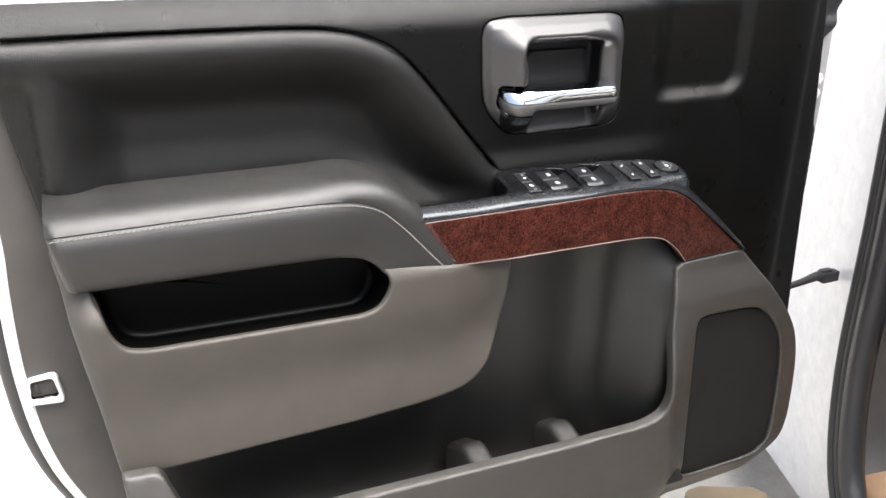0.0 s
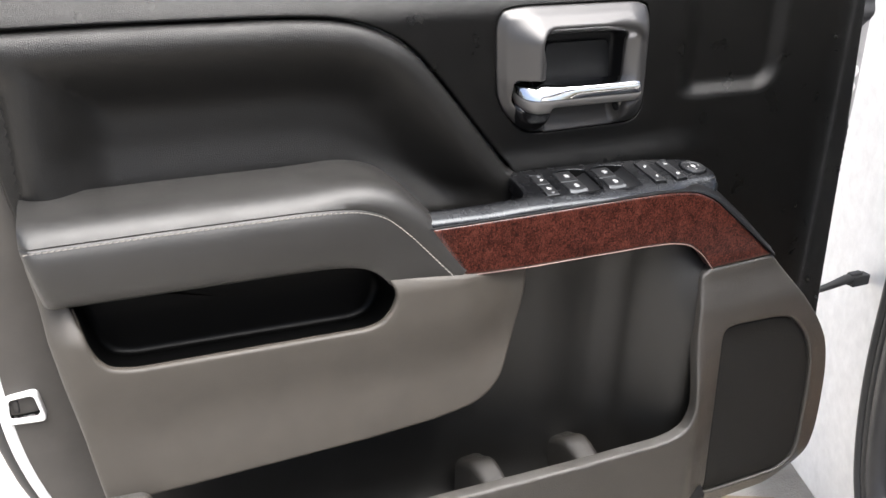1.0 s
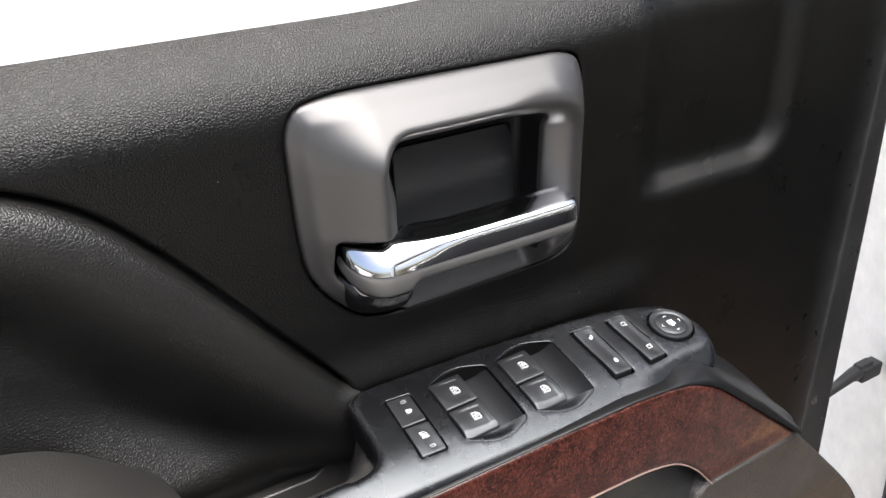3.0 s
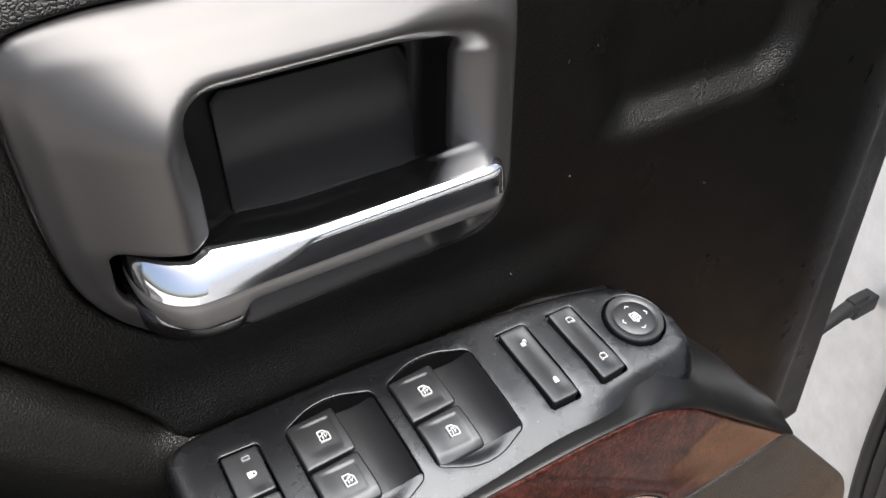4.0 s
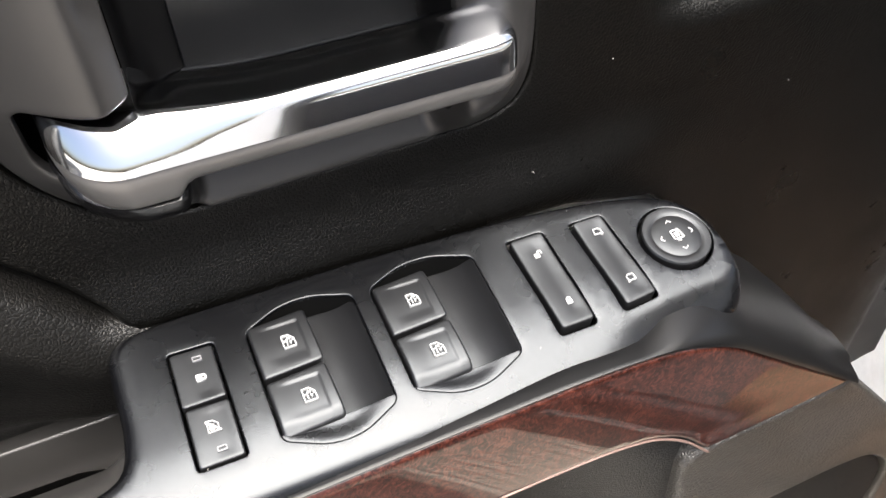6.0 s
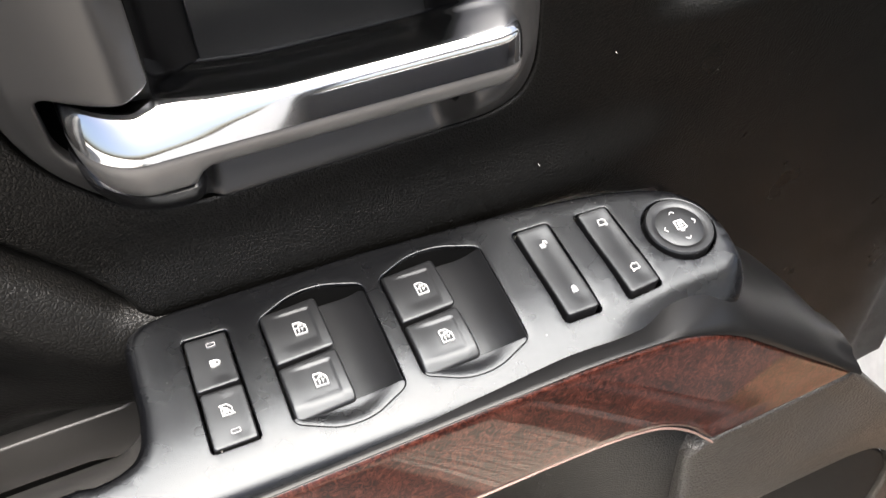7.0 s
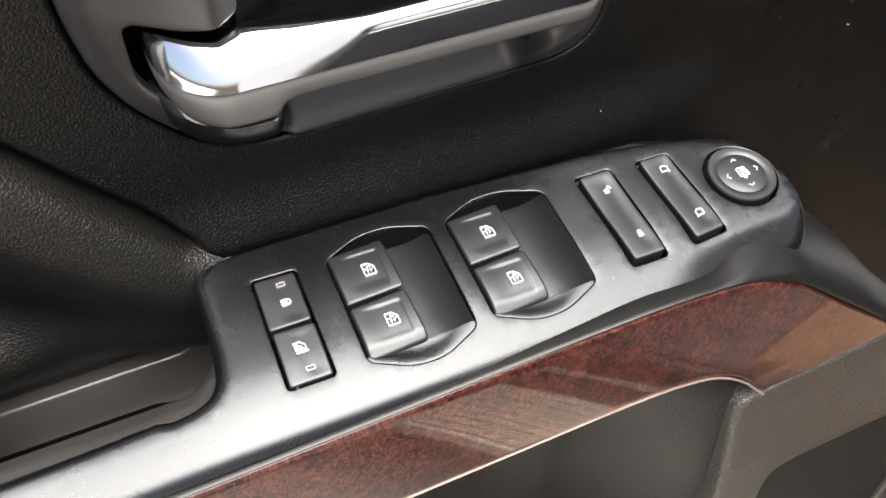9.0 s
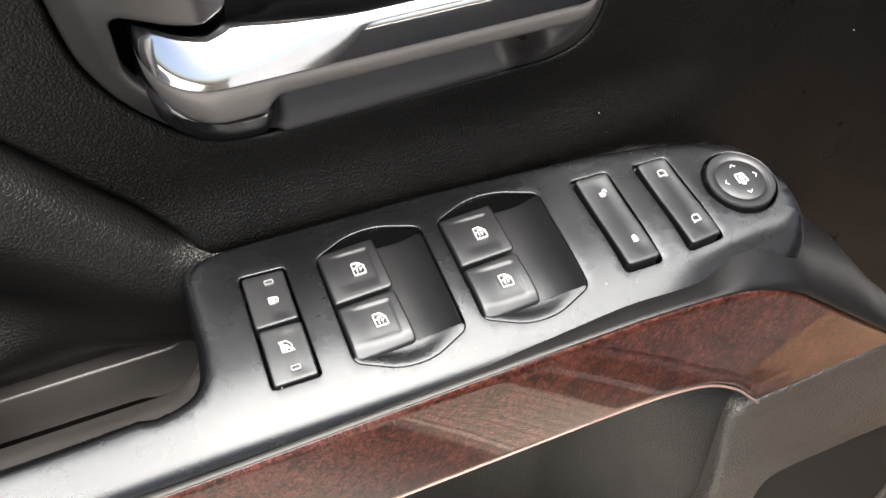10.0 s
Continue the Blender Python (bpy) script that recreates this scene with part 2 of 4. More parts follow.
def sheet(name, outline, depth, parent, mat, holes=(), step=0.006, edge=0.004, hole_edge=None, skirt=0.02, hole_skirt=None, m=DOOR, label="", angle=38, bstep=None):
    """A moulded panel: outline and holes in (u, v), raised by depth(u, v), its rims rolled over by edge and turned back by skirt."""
    bstep = bstep or step * 0.6
    hole_edge = edge if hole_edge is None else hole_edge
    hole_skirt = skirt if hole_skirt is None else hole_skirt
    loops = [resample(outline, bstep)] + [resample(h, bstep) for h in holes]
    verts, edges = [], []
    for lp in loops:
        k = len(verts)
        verts += list(lp)
        edges += [(k + i, k + (i + 1) % len(lp)) for i in range(len(lp))]
    nb = len(verts)
    extra = []
    for li, lp in enumerate(loops):
        e = edge if li == 0 else hole_edge
        tan = np.roll(lp, -1, 0) - np.roll(lp, 1, 0)
        nor = np.stack([-tan[:, 1], tan[:, 0]], 1)
        nor /= np.linalg.norm(nor, axis=1)[:, None] + 1e-12
        area = 0.5 * np.sum(lp[:, 0] * np.roll(lp[:, 1], -1) - np.roll(lp[:, 0], -1) * lp[:, 1])
        if (area < 0) != (li > 0):
            nor = -nor
        for f in (0.08, 0.28, 0.6, 1.0):
            q = lp + nor * e * f
            extra.append(q[dist(q, loops) > 0.93 * e * f])
    lo, hi = loops[0].min(0), loops[0].max(0)
    gu, gv = np.meshgrid(np.arange(lo[0], hi[0], step), np.arange(lo[1], hi[1], step * 0.866))
    gu = gu + (np.arange(gu.shape[0]) % 2)[:, None] * step * 0.5
    g = np.stack([gu.ravel(), gv.ravel()], 1)
    g = g[inside(g, loops[0])]
    for lp in loops[1:]:
        g = g[~inside(g, lp)]
    g = g[dist(g, loops[:1]) > edge + step * 0.35]
    if len(loops) > 1:
        g = g[dist(g, loops[1:]) > hole_edge + step * 0.35]
    ex = np.vstack(extra)
    ok = inside(ex, loops[0])
    for lp in loops[1:]:
        ok &= ~inside(ex, lp)
    allv = np.vstack([np.array(verts), ex[ok], g])
    vv, _, tris, *_ = delaunay_2d_cdt([Vector(map(float, p)) for p in allv], edges, [], 0, 1e-7)
    p = np.array([(a.x, a.y) for a in vv])
    tris = np.array([t for t in tris if len(t) == 3])
    c = p[tris].mean(1)
    ok = inside(c, loops[0])
    for lp in loops[1:]:
        ok &= ~inside(c, lp)
    tris = tris[ok]
    h = np.asarray(depth(p[:, 0], p[:, 1]), float) * np.ones(len(p))
    for li, lp in enumerate(loops):
        e = edge if li == 0 else hole_edge
        t = np.clip(1 - dist(p, [lp]) / e, 0, 1)
        h = h - e * (1 - np.sqrt(np.clip(1 - t * t, 0, 1)))
    co = [np.array([p[i, 0], p[i, 1], h[i]]) for i in range(len(p))]
    faces = [tuple(t) for t in tris]
    # skirts from the boundary edges
    cnt = {}
    for t in tris:
        for a, b in ((t[0], t[1]), (t[1], t[2]), (t[2], t[0])):
            cnt[(a, b)] = cnt.get((a, b), 0) + 1
    back = {}
    d0 = dist(p, loops[:1])
    for (a, b) in list(cnt):
        if (b, a) in cnt:
            continue
        s = skirt if d0[a] < 1e-5 else hole_skirt
        if s <= 0:
            continue
        for i in (a, b):
            if i not in back:
                back[i] = len(co)
                co.append(co[i] - np.array([0, 0, s]))
        faces.append((b, a, back[a], back[b]))
    mm = np.array(m)
    co = np.array(co)
    w = co @ mm[:3, :3].T + mm[:3, 3]
    return part(name, make(name, w, faces, angle), mat, parent, label)


def loft(name, rows, parent, mat, label="", closed=False, caps=False, angle=40, data=False):
    """A skin over rows of points (stations x profile points, 3D)."""
    rows = np.asarray(rows, float)
    n, k, _ = rows.shape
    verts = rows.reshape(-1, 3)
    faces = []
    kk = k if closed else k - 1
    for i in range(n - 1):
        for j in range(kk):
            a, b = i * k + j, i * k + (j + 1) % k
            faces.append((a, b, b + k, a + k))
    if caps:
        faces.append(tuple(range(k - 1, -1, -1)))
        faces.append(tuple((n - 1) * k + j for j in range(k)))
    me = make(name, verts, faces, angle)
    bm = bmesh.new()
    bm.from_mesh(me)
    bmesh.ops.recalc_face_normals(bm, faces=bm.faces)
    bm.to_mesh(me)
    bm.free()
    smooth_faces(me, angle)
    if data:
        return me
    return part(name, me, mat, parent, label)


def bowl(name, outline, rings, parent, mat, m=DOOR, label="", step=0.004, angle=45, sink=0.0):
    """A hollow behind an opening: the outline drawn inwards by rings of (inset, out); its floor sinks towards the back."""
    lp = resample(outline, step)
    tan = np.roll(lp, -1, 0) - np.roll(lp, 1, 0)
    nor = np.stack([-tan[:, 1], tan[:, 0]], 1)
    nor /= np.linalg.norm(nor, axis=1)[:, None]
    area = 0.5 * np.sum(lp[:, 0] * np.roll(lp[:, 1], -1) - np.roll(lp[:, 0], -1) * lp[:, 1])
    if area < 0:
        nor = -nor
    rows = []
    for inset, out in rings:
        q = lp + nor * inset
        fall = (lp[:, 1].max() - lp[:, 1]) / np.ptp(lp[:, 1]) * (rings[0][1] - out) / (rings[0][1] - rings[-1][1])
        q[:, 1] -= sink * fall
        rows.append(np.column_stack([q, np.full(len(q), out)]))
    rows = np.array(rows)
    n, k, _ = rows.shape
    verts = [tuple(v) for v in rows.reshape(-1, 3)]
    faces = []
    for i in range(n - 1):
        for j in range(k):
            a, b = i * k + j, i * k + (j + 1) % k
            faces.append((a, b, b + k, a + k))
    verts.append((*rows[-1].mean(0),))
    for j in range(k):
        faces.append(((n - 1) * k + j, (n - 1) * k + (j + 1) % k, n * k))
    mm = np.array(m)
    w = np.array(verts) @ mm[:3, :3].T + mm[:3, 3]
    return part(name, make(name, w, faces, angle), mat, parent, label)


def tube(name, pts, radius, parent, mat, label="", sides=8, data=False):
    """A round cord along points."""
    pts = [Vector(p) for p in pts]
    rows = []
    for i, p in enumerate(pts):
        t = (pts[min(i + 1, len(pts) - 1)] - pts[max(i - 1, 0)]).normalized()
        u = t.orthogonal().normalized() if i == 0 else (u - t * u.dot(t)).normalized()
        v = t.cross(u)
        r = radius[i] if isinstance(radius, (list, tuple)) else radius
        rows.append([p + (u * math.cos(a) + v * math.sin(a)) * r for a in np.linspace(0, 2 * math.pi, sides, endpoint=False)])
    return loft(name, np.array([[tuple(q) for q in r] for r in rows]), parent, mat, label, closed=True, caps=True, angle=60, data=data)


def thing(name, label, category, at=(0, 0, 0), group="", kind=""):
    ob = new(name)
    ob.empty_display_size = 0.05
    ob.location = at
    return tagged(ob, label, category, group, kind)


# ---- the open car door ----
door = thing("car_door", "open white pickup truck door with dark brown vinyl inner trim", "car door")

SEAM = [(-0.65, 1.406), (-0.42, 1.4075), (-0.21, 1.4060, 0.05), (-0.149, 1.4010, 0.03), (-0.1055, 1.3875, 0.025), (-0.067, 1.365, 0.02), (-0.0295, 1.3235, 0.02), (0.004, 1.2810, 0.02), (0.038, 1.237), (0.070, 1.198)]
seam = rounded(SEAM, closed=False)
BEZ = rounded([(0.047, 1.397, 0.022), (0.075, 1.404, 0.02), (0.262, 1.404, 0.02), (0.2745, 1.392, 0.02), (0.2765, 1.256, 0.014), (0.262, 1.2405, 0.014), (0.110, 1.2380, 0.02), (0.088, 1.2435, 0.015), (0.055, 1.278, 0.02), (0.0495, 1.31, 0.02)])


def upper_depth(u, v):
    h = -0.087 + 0 * u
    # rolls away to the window sill
    t = np.clip((v - 1.392 - 0.015 * ss(0.1, 0.4, u)) / 0.10, 0, 2)
    h = h - 0.130 * t ** 1.8
    # hollow ahead of the handle, with a soft step along its lower and front edges
    r = np.hypot(np.clip(u - 0.474, 0, 1), np.clip(1.308 - v, 0, 1))
    s = (1 - ss(0.025, 0.044, r)) * ss(0.330, 0.375, u)
    h = h - 0.015 * s
    h = h - 0.012 * ss(0.60, 0.72, u) - 0.003 * ss(0.640, 0.652, u)
    # the foot of the panel swells towards the switches
    h = h + 0.010 * (1 - ss(1.183, 1.222, v)) * (1 - ss(0.30, 0.42, u))
    return h


OUT = [tuple(p) for p in seam] + [(0.075, 1.185), (0.30, 1.175), (0.36, 1.155), (0.44, 1.06), (0.56, 0.90), (0.60, 0.80), (0.715, 0.79), (0.708, 0.9, 0.03), (0.692, 1.2, 0.05), (0.672, 1.42, 0.05), (0.66, 1.53), (-0.66, 1.53)]
BEZH = BEZ + (np.array([0.163, 1.325]) - BEZ) * np.array([-0.011, -0.015])
sheet("upper_trim", rounded(OUT), upper_depth, door, DARK, holes=[BEZH], hole_edge=0.002, hole_skirt=0.01, step=0.0075, edge=0.004, skirt=0.012, label="dark grained vinyl upper door panel")


# padded insert under the seam
PADO = [(-0.566, 1.4030, 0.004), (-0.42, 1.4045), (-0.21, 1.4030, 0.05), (-0.1505, 1.3980, 0.03), (-0.108, 1.3847, 0.025), (-0.0695, 1.3625, 0.02), (-0.032, 1.321, 0.02), (0.0005, 1.2785, 0.02), (0.035, 1.2335), (0.066, 1.1965), (0.100, 1.180), (0.100, 1.097), (-0.13, 1.097), (-0.526, 1.15)]
pad_o = rounded(PADO)
pad_edge = resample(pad_o[:-3], 0.006, closed=False)


def pad_depth(u, v):
    d = dist(np.stack([u, v], 1), [pad_edge], closed=False)
    dl = np.clip(u + 0.553, 0, 1) - 0.03
    w = ss(1.350, 1.396, v)
    d = d * w + np.minimum(d, np.maximum(dl, 0)) * (1 - w)
    # a full roll under the seam, then a slow fall into the hollow
    h = -0.083 + 0.014 * np.sqrt(np.clip(1 - (1 - np.clip(d / 0.030, 0, 1)) ** 2, 0, 1)) - 0.046 * ss(0.018, 0.105, d)
    bottom = 1.265 - 0.10 * ss(-0.2, 0.02, u)
    h = h + (0.010 + 0.022 * ss(-0.16, -0.04, u)) * (1 - ss(bottom - 0.06, bottom + 0.01, v)) * ss(0.0, 0.08, d) * (1 - (1 - ss(1.095, 1.155, v)) * ss(-0.15, -0.09, u))
    return h


sheet("padded_insert", pad_o, pad_depth, door, PAD, step=0.006, edge=0.0045, skirt=0.03, label="soft dark leather-look padded insert")

# armrest: stitched crest, top running back to the pad, face running down to the pull pocket
CREST = rounded([(-0.526, 1.207), (-0.394, 1.2085), (-0.205, 1.2085, 0.05), (-0.148, 1.201, 0.04), (-0.114, 1.173, 0.03), (-0.046, 1.0955)], closed=False, n=10)
crest = resample(CREST, 0.006, closed=False)
BASE = rounded([(-0.513, 1.135), (-0.182, 1.132, 0.03), (-0.149, 1.121, 0.02), (-0.131, 1.095, 0.01), (-0.040, 1.0945)], closed=False)
base = resample(BASE, 0.006, closed=False)
base = np.stack([np.interp(np.linspace(0, 1, len(crest)), np.linspace(0, 1, len(base)), base[:, i]) for i in (0, 1)], 1)
rows = []
for i, (c, b) in enumerate(zip(crest, base)):
    t = crest[min(i + 1, len(crest) - 1)] - crest[max(i - 1, 0)]
    t = t / np.linalg.norm(t)
    n = np.array([-t[1], t[0]])
    k = float(ss(-0.25, -0.09, c[0]))
    end = float(np.sqrt(np.clip(1 - np.clip(1 - (c[0] + 0.528) / 0.012, 0, 1) ** 2, 0, 1)))
    left = [(0.0215, 0.088), (0.0208, 0.06), (0.0198, 0.033), (0.0182, 0.012), (0.0155, -0.001), (0.0112, -0.0105), (0.006, -0.0165), (0.0015, -0.0195), (0.0, -0.0185)]
    right = [(0.0345, 0.088), (0.0342, 0.045), (0.0335, 0.012), (0.0315, -0.004), (0.0275, -0.014), (0.0205, -0.0198), (0.011, -0.0225), (0.0015, -0.0225), (0.0, -0.0215)]
    row = []
    for (a0, y0), (a1, y1) in zip(left, right):
        a, y = a0 + (a1 - a0) * k, y0 + (y1 - y0) * k
        y = min(y, 0.088 - 0.060 * float(ss(-0.092, -0.064, c[0]))) + (1 - end) * 0.02
        p = c + n * a
        row.append((p[0], y, p[1]))
    for f, dy in ((0.04, 0.0), (0.25, 0.0), (0.5, 0.001), (0.75, 0.003), (0.92, 0.006), (1.0, 0.012)):
        p = c + (b - c) * f
        y = -0.0215 - 0.0045 * math.sin(math.pi * min(f, 0.8)) * (1 - k * 0.7) + dy * (1 - k * 0.6) + (1 - end) * 0.02
        row.append((p[0], y, p[1]))
    row.append((b[0], 0.028, b[1] + 0.014))
    rows.append(row)
first = [(p[0] - 0.001, 0.06, p[2]) for p in rows[0]]
armrest = loft("armrest", [first] + rows, door, ARM, "stitched leather-look armrest", angle=50)

# stitches along the crest
stv, stf = [], []
line = resample(CREST, 0.0062, closed=False)
for i in range(1, len(line) - 1):
    t = (line[i + 1] - line[i]) / np.linalg.norm(line[i + 1] - line[i])
    n = np.array([-t[1], t[0]])
    k = float(ss(-0.20, -0.10, line[i][0]))
    c0 = line[i] - n * 0.0022
    y = -0.0228 - 0.0006 * k
    for e, (f, w, o) in enumerate([(-0.5, 0.0003, 0.0008), (-0.25, 0.0006, -0.0002), (0.25, 0.0006, -0.0002), (0.5, 0.0003, 0.0008)]):
        q = c0 + t * f * 0.0052 + n * f * 0.0006
        for sgn in (-1, 1):
            qq = q + n * sgn * w
            stv.append((qq[0], y + o, qq[1]))
    b = len(stv) - 8
    stf += [(b + 2 * j, b + 2 * j + 1, b + 2 * j + 3, b + 2 * j + 2) for j in range(3)]
part("stitching", make("stitching", stv, stf, 80), THREAD, armrest, "pale stitching thread")

# lower face with the pull pocket's opening
HOLE = rounded([(-0.491, 1.142, 0.005), (-0.471, 1.065, 0.022), (-0.445, 1.0535, 0.02), (-0.157, 1.0495, 0.02), (-0.137, 1.064, 0.016), (-0.126, 1.091, 0.012), (-0.148, 1.123, 0.02), (-0.173, 1.142, 0.01)])
LOWO = rounded([(-0.528, 1.175), (-0.4875, 0.874, 0.004), (-0.43, 0.879), (-0.177, 0.887), (-0.050, 0.8955, 0.05), (0.008, 0.914, 0.04), (0.040, 0.966, 0.05), (0.056, 1.03, 0.03), (0.060, 1.100), (-0.03, 1.100), (-0.11, 1.11), (-0.16, 1.16), (-0.2, 1.165)])


def lower_depth(u, v):
    h = 0.016 + 0.012 * ss(0.95, 1.06, v) * (1 - ss(1.09, 1.12, v))
    h = h + 0.010 * (1 - ss(0.88, 1.0, v))
    h = h - 0.012 * ss(1.105, 1.14, v)
    h = h - 0.022 * ss(-0.05, 0.05, u) * ss(0.9, 1.02, v)
    h = h - 0.02 * (1 - ss(-0.532, -0.492, u))
    return h


sheet("lower_panel", LOWO, lower_depth, door, LOWER, holes=[HOLE], step=0.0075, edge=0.006, hole_edge=0.0045, skirt=0.058, hole_skirt=0.004, label="brown-grey moulded lower face")
bowl("pull_pocket", HOLE, [(0.0, 0.018), (-0.001, 0.008), (0.0, -0.012), (0.001, -0.032), (0.0025, -0.0375), (0.0055, -0.0415), (0.010, -0.0435), (0.013, -0.0440)], door, PULL, label="deep pull pocket, its shade put in as black", sink=0.022)

# map pocket: back wall, floor and right-hand wall in one moulding
rows = []
for x in np.concatenate([np.linspace(-0.49, 0.20, 25), np.linspace(0.21, 0.345, 20), np.linspace(0.352, 0.385, 4)]):
    k = float(ss(0.19, 0.25, x))
    k2 = float(ss(0.25, 0.345, x))
    yb = 0.058 + 0.042 * (1 - float(ss(0.02, 0.15, x))) - 0.022 * k - 0.058 * k2
    f = 1 - k2
    rows.append([(x, yb - 0.030 * f + 0.036 * k2, 1.112 - 0.012 * k2), (x, yb - 0.012 * f + 0.032 * k2, 1.075 - 0.02 * k2), (x, yb - 0.003 + 0.014 * k2, 1.03), (x, yb, 0.95), (x, yb + 0.004, 0.85), (x, yb + 0.004, 0.72), (x, yb - 0.004, 0.655), (x, yb - 0.02, 0.640), (x, min(-0.02, yb - 0.020), 0.634), (x, -0.030 + 0.014 * float(ss(0.29, 0.34, x)), 0.634)])
loft("map_pocket", rows, door, POCKET, "map pocket moulding, darkened for its shade", angle=70)

# two ribs on the pocket floor
for x0 in (0.009, 0.166):
    prof = [(-0.030, -1), (-0.029, -0.012), (-0.025, -0.003), (-0.016, 0.001), (0.012, 0.003), (0.022, 0.0), (0.028, -0.010), (0.031, -1)]
    rows = []
    for f in np.linspace(0, 1, 11):
        y = 0.066 - 0.122 * f
        top = 0.7580 - 0.014 * float(ss(0.0, 0.3, 0.3 - f)) - 0.042 * float(ss(0.24, 0.9, f))
        rows.append([(x0 + 0.004 + px * (0.78 - 0.12 * f) + 0.030 * f, y, max(0.634, top + pz)) for px, pz in prof])
    loft("pocket_rib", rows, door, RIBM, "rounded rib in the map pocket", angle=60)

# lower trim: pocket rim, kick area and speaker surround
SPK = rounded([(0.383, 0.936, 0.02), (0.40, 0.9415, 0.012), (0.49, 0.9405, 0.025), (0.522, 0.930, 0.03), (0.570, 0.872, 0.04), (0.585, 0.80, 0.04), (0.590, 0.66, 0.03), (0.570, 0.627, 0.025), (0.425, 0.617, 0.006), (0.395, 0.622, 0.012)])
TRO = rounded([(-0.489, 0.892, 0.004), (-0.443, 0.890, 0.010), (-0.424, 0.840), (-0.402, 0.795, 0.02), (-0.36, 0.782, 0.03), (-0.194, 0.780), (0.133, 0.777), (0.297, 0.779, 0.03), (0.331, 0.802, 0.03), (0.331, 0.90), (0.338, 1.030, 0.004), (0.351, 1.039), (0.462, 1.0445), (0.503, 1.0, 0.03), (0.592, 0.899, 0.05), (0.618, 0.848, 0.04), (0.629, 0.759, 0.06), (0.628, 0.645, 0.06), (0.575, 0.588, 0.05), (0.43, 0.575), (-0.2, 0.555), (-0.46, 0.57, 0.02)])


def trim_depth(u, v):
    h = 0.030 + 0 * u
    near = (1 - ss(0.325, 0.39, u))
    h = h + near * (0.026 * (1 - ss(0.82, 0.98, v)))
    h = h - 0.012 * ss(0.54, 0.62, u)
    h = h - 0.03 * (1 - ss(0.56, 0.66, v))
    h = h - 0.011 * ss(0.965, 1.030, v)
    return h


sheet("lower_trim", TRO, trim_depth, door, TRIMP, holes=[SPK], step=0.0085, edge=0.0048, hole_edge=0.005, skirt=0.014, hole_skirt=0.008, label="grained plastic pocket rim and speaker surround")


def spk_in(inset):
    lp = resample(SPK, 0.004)
    tan = np.roll(lp, -1, 0) - np.roll(lp, 1, 0)
    nor = np.stack([-tan[:, 1], tan[:, 0]], 1)
    nor /= np.linalg.norm(nor, axis=1)[:, None]
    area = np.sum(lp[:, 0] * np.roll(lp[:, 1], -1) - np.roll(lp[:, 0], -1) * lp[:, 1])
    return lp + (nor if area > 0 else -nor) * inset


sheet("speaker_grille", spk_in(0.0022), lambda u, v: trim_depth(u, v) - 0.0055 - 0.003 * ss(0.0, 0.03, dist(np.stack([u, v], 1), [SPK])), door, GRILLE, step=0.009, edge=0.0035, skirt=0.012, label="fine perforated speaker grille")

# burl wood trim strip
WOODO = rounded([(-0.081, 1.1655), (0.041, 1.1660), (0.195, 1.1685), (0.270, 1.1685, 0.03), (0.325, 1.160, 0.03), (0.385, 1.109), (0.459, 1.0455, 0.002), (0.351, 1.0405, 0.003), (0.322, 1.077, 0.025), (0.288, 1.0930, 0.03), (0.228, 1.0945), (0.05, 1.0945), (-0.036, 1.0975, 0.002)])


def wood_depth(u, v):
    x = (v - 1.133) / 0.036
    h = 0.0220 - 0.0008 * np.clip(x, 0, 2) ** 2 - 0.0006 * np.clip(-x, 0, 2) ** 2
    return h


wood_strip = sheet("wood_trim", WOODO, wood_depth, door, WOOD, step=0.0045, edge=0.0030, skirt=0.014, label="glossy reddish-brown burl wood strip")

# added pale bead, drawing the lacquer highlight along the strip's lower edge
bead = [(float(p[0]), -0.0205, float(p[1]) - 0.0006) for p in resample(rounded([(0.352, 1.0400, 0.003), (0.322, 1.077, 0.025), (0.288, 1.0930, 0.03), (0.228, 1.0945), (0.05, 1.0945), (-0.036, 1.0975)], closed=False), 0.006, closed=False)]
tube("edge_glint", bead, 0.0008, wood_strip, BEAD, "thin pale bead standing for the edge's highlight", sides=6)

# rail over the wood: strip behind the armrest, then a shoulder falling to the trim
RAIL = rounded([(-0.085, 1.1665), (0.041, 1.1670), (0.195, 1.1695), (0.270, 1.1695, 0.03), (0.326, 1.161, 0.03), (0.386, 1.110), (0.463, 1.0445)], closed=False, n=10)
rail = resample(RAIL, 0.006, closed=False)
rows = []
for i, c in enumerate(rail):
    t = rail[min(i + 1, len(rail) - 1)] - rail[max(i - 1, 0)]
    t = t / np.linalg.norm(t)
    n = np.array([-t[1], t[0]])
    k = float(ss(0.285, 0.345, c[0]))
    tip = float(ss(0.40, 0.46, c[0]))
    strip = [(-0.004, -0.012), (-0.0005, -0.0207), (0.0004, -0.0207), (0.0008, -0.0198), (0.0008, -0.0185), (0.0006, -0.015), (0.0, -0.010), (-0.002, -0.005), (-0.004, 0.000), (-0.012, 0.004)]
    shoulder = [(-0.004, -0.012), (-0.0005, -0.0222), (0.0025, -0.0215), (0.006, -0.017), (0.010, -0.009), (0.0145, 0.004), (0.0175, 0.018), (0.0190, 0.032), (0.0170, 0.052), (0.006, 0.085)]
    prof = [(a0 + (a1 - a0) * k, y0 + (y1 - y0) * k * (1 - 0.55 * tip * (i > 4))) for i, ((a0, y0), (a1, y1)) in enumerate(zip(strip, shoulder))]
    row = []
    for a, y in prof:
        a = a * (1 - 0.45 * tip)
        p = c + n * a
        row.append((p[0], y, p[1]))
    rows.append(row)
loft("rail", rows, door, RAILM, "satin black rail above the wood strip", angle=50)

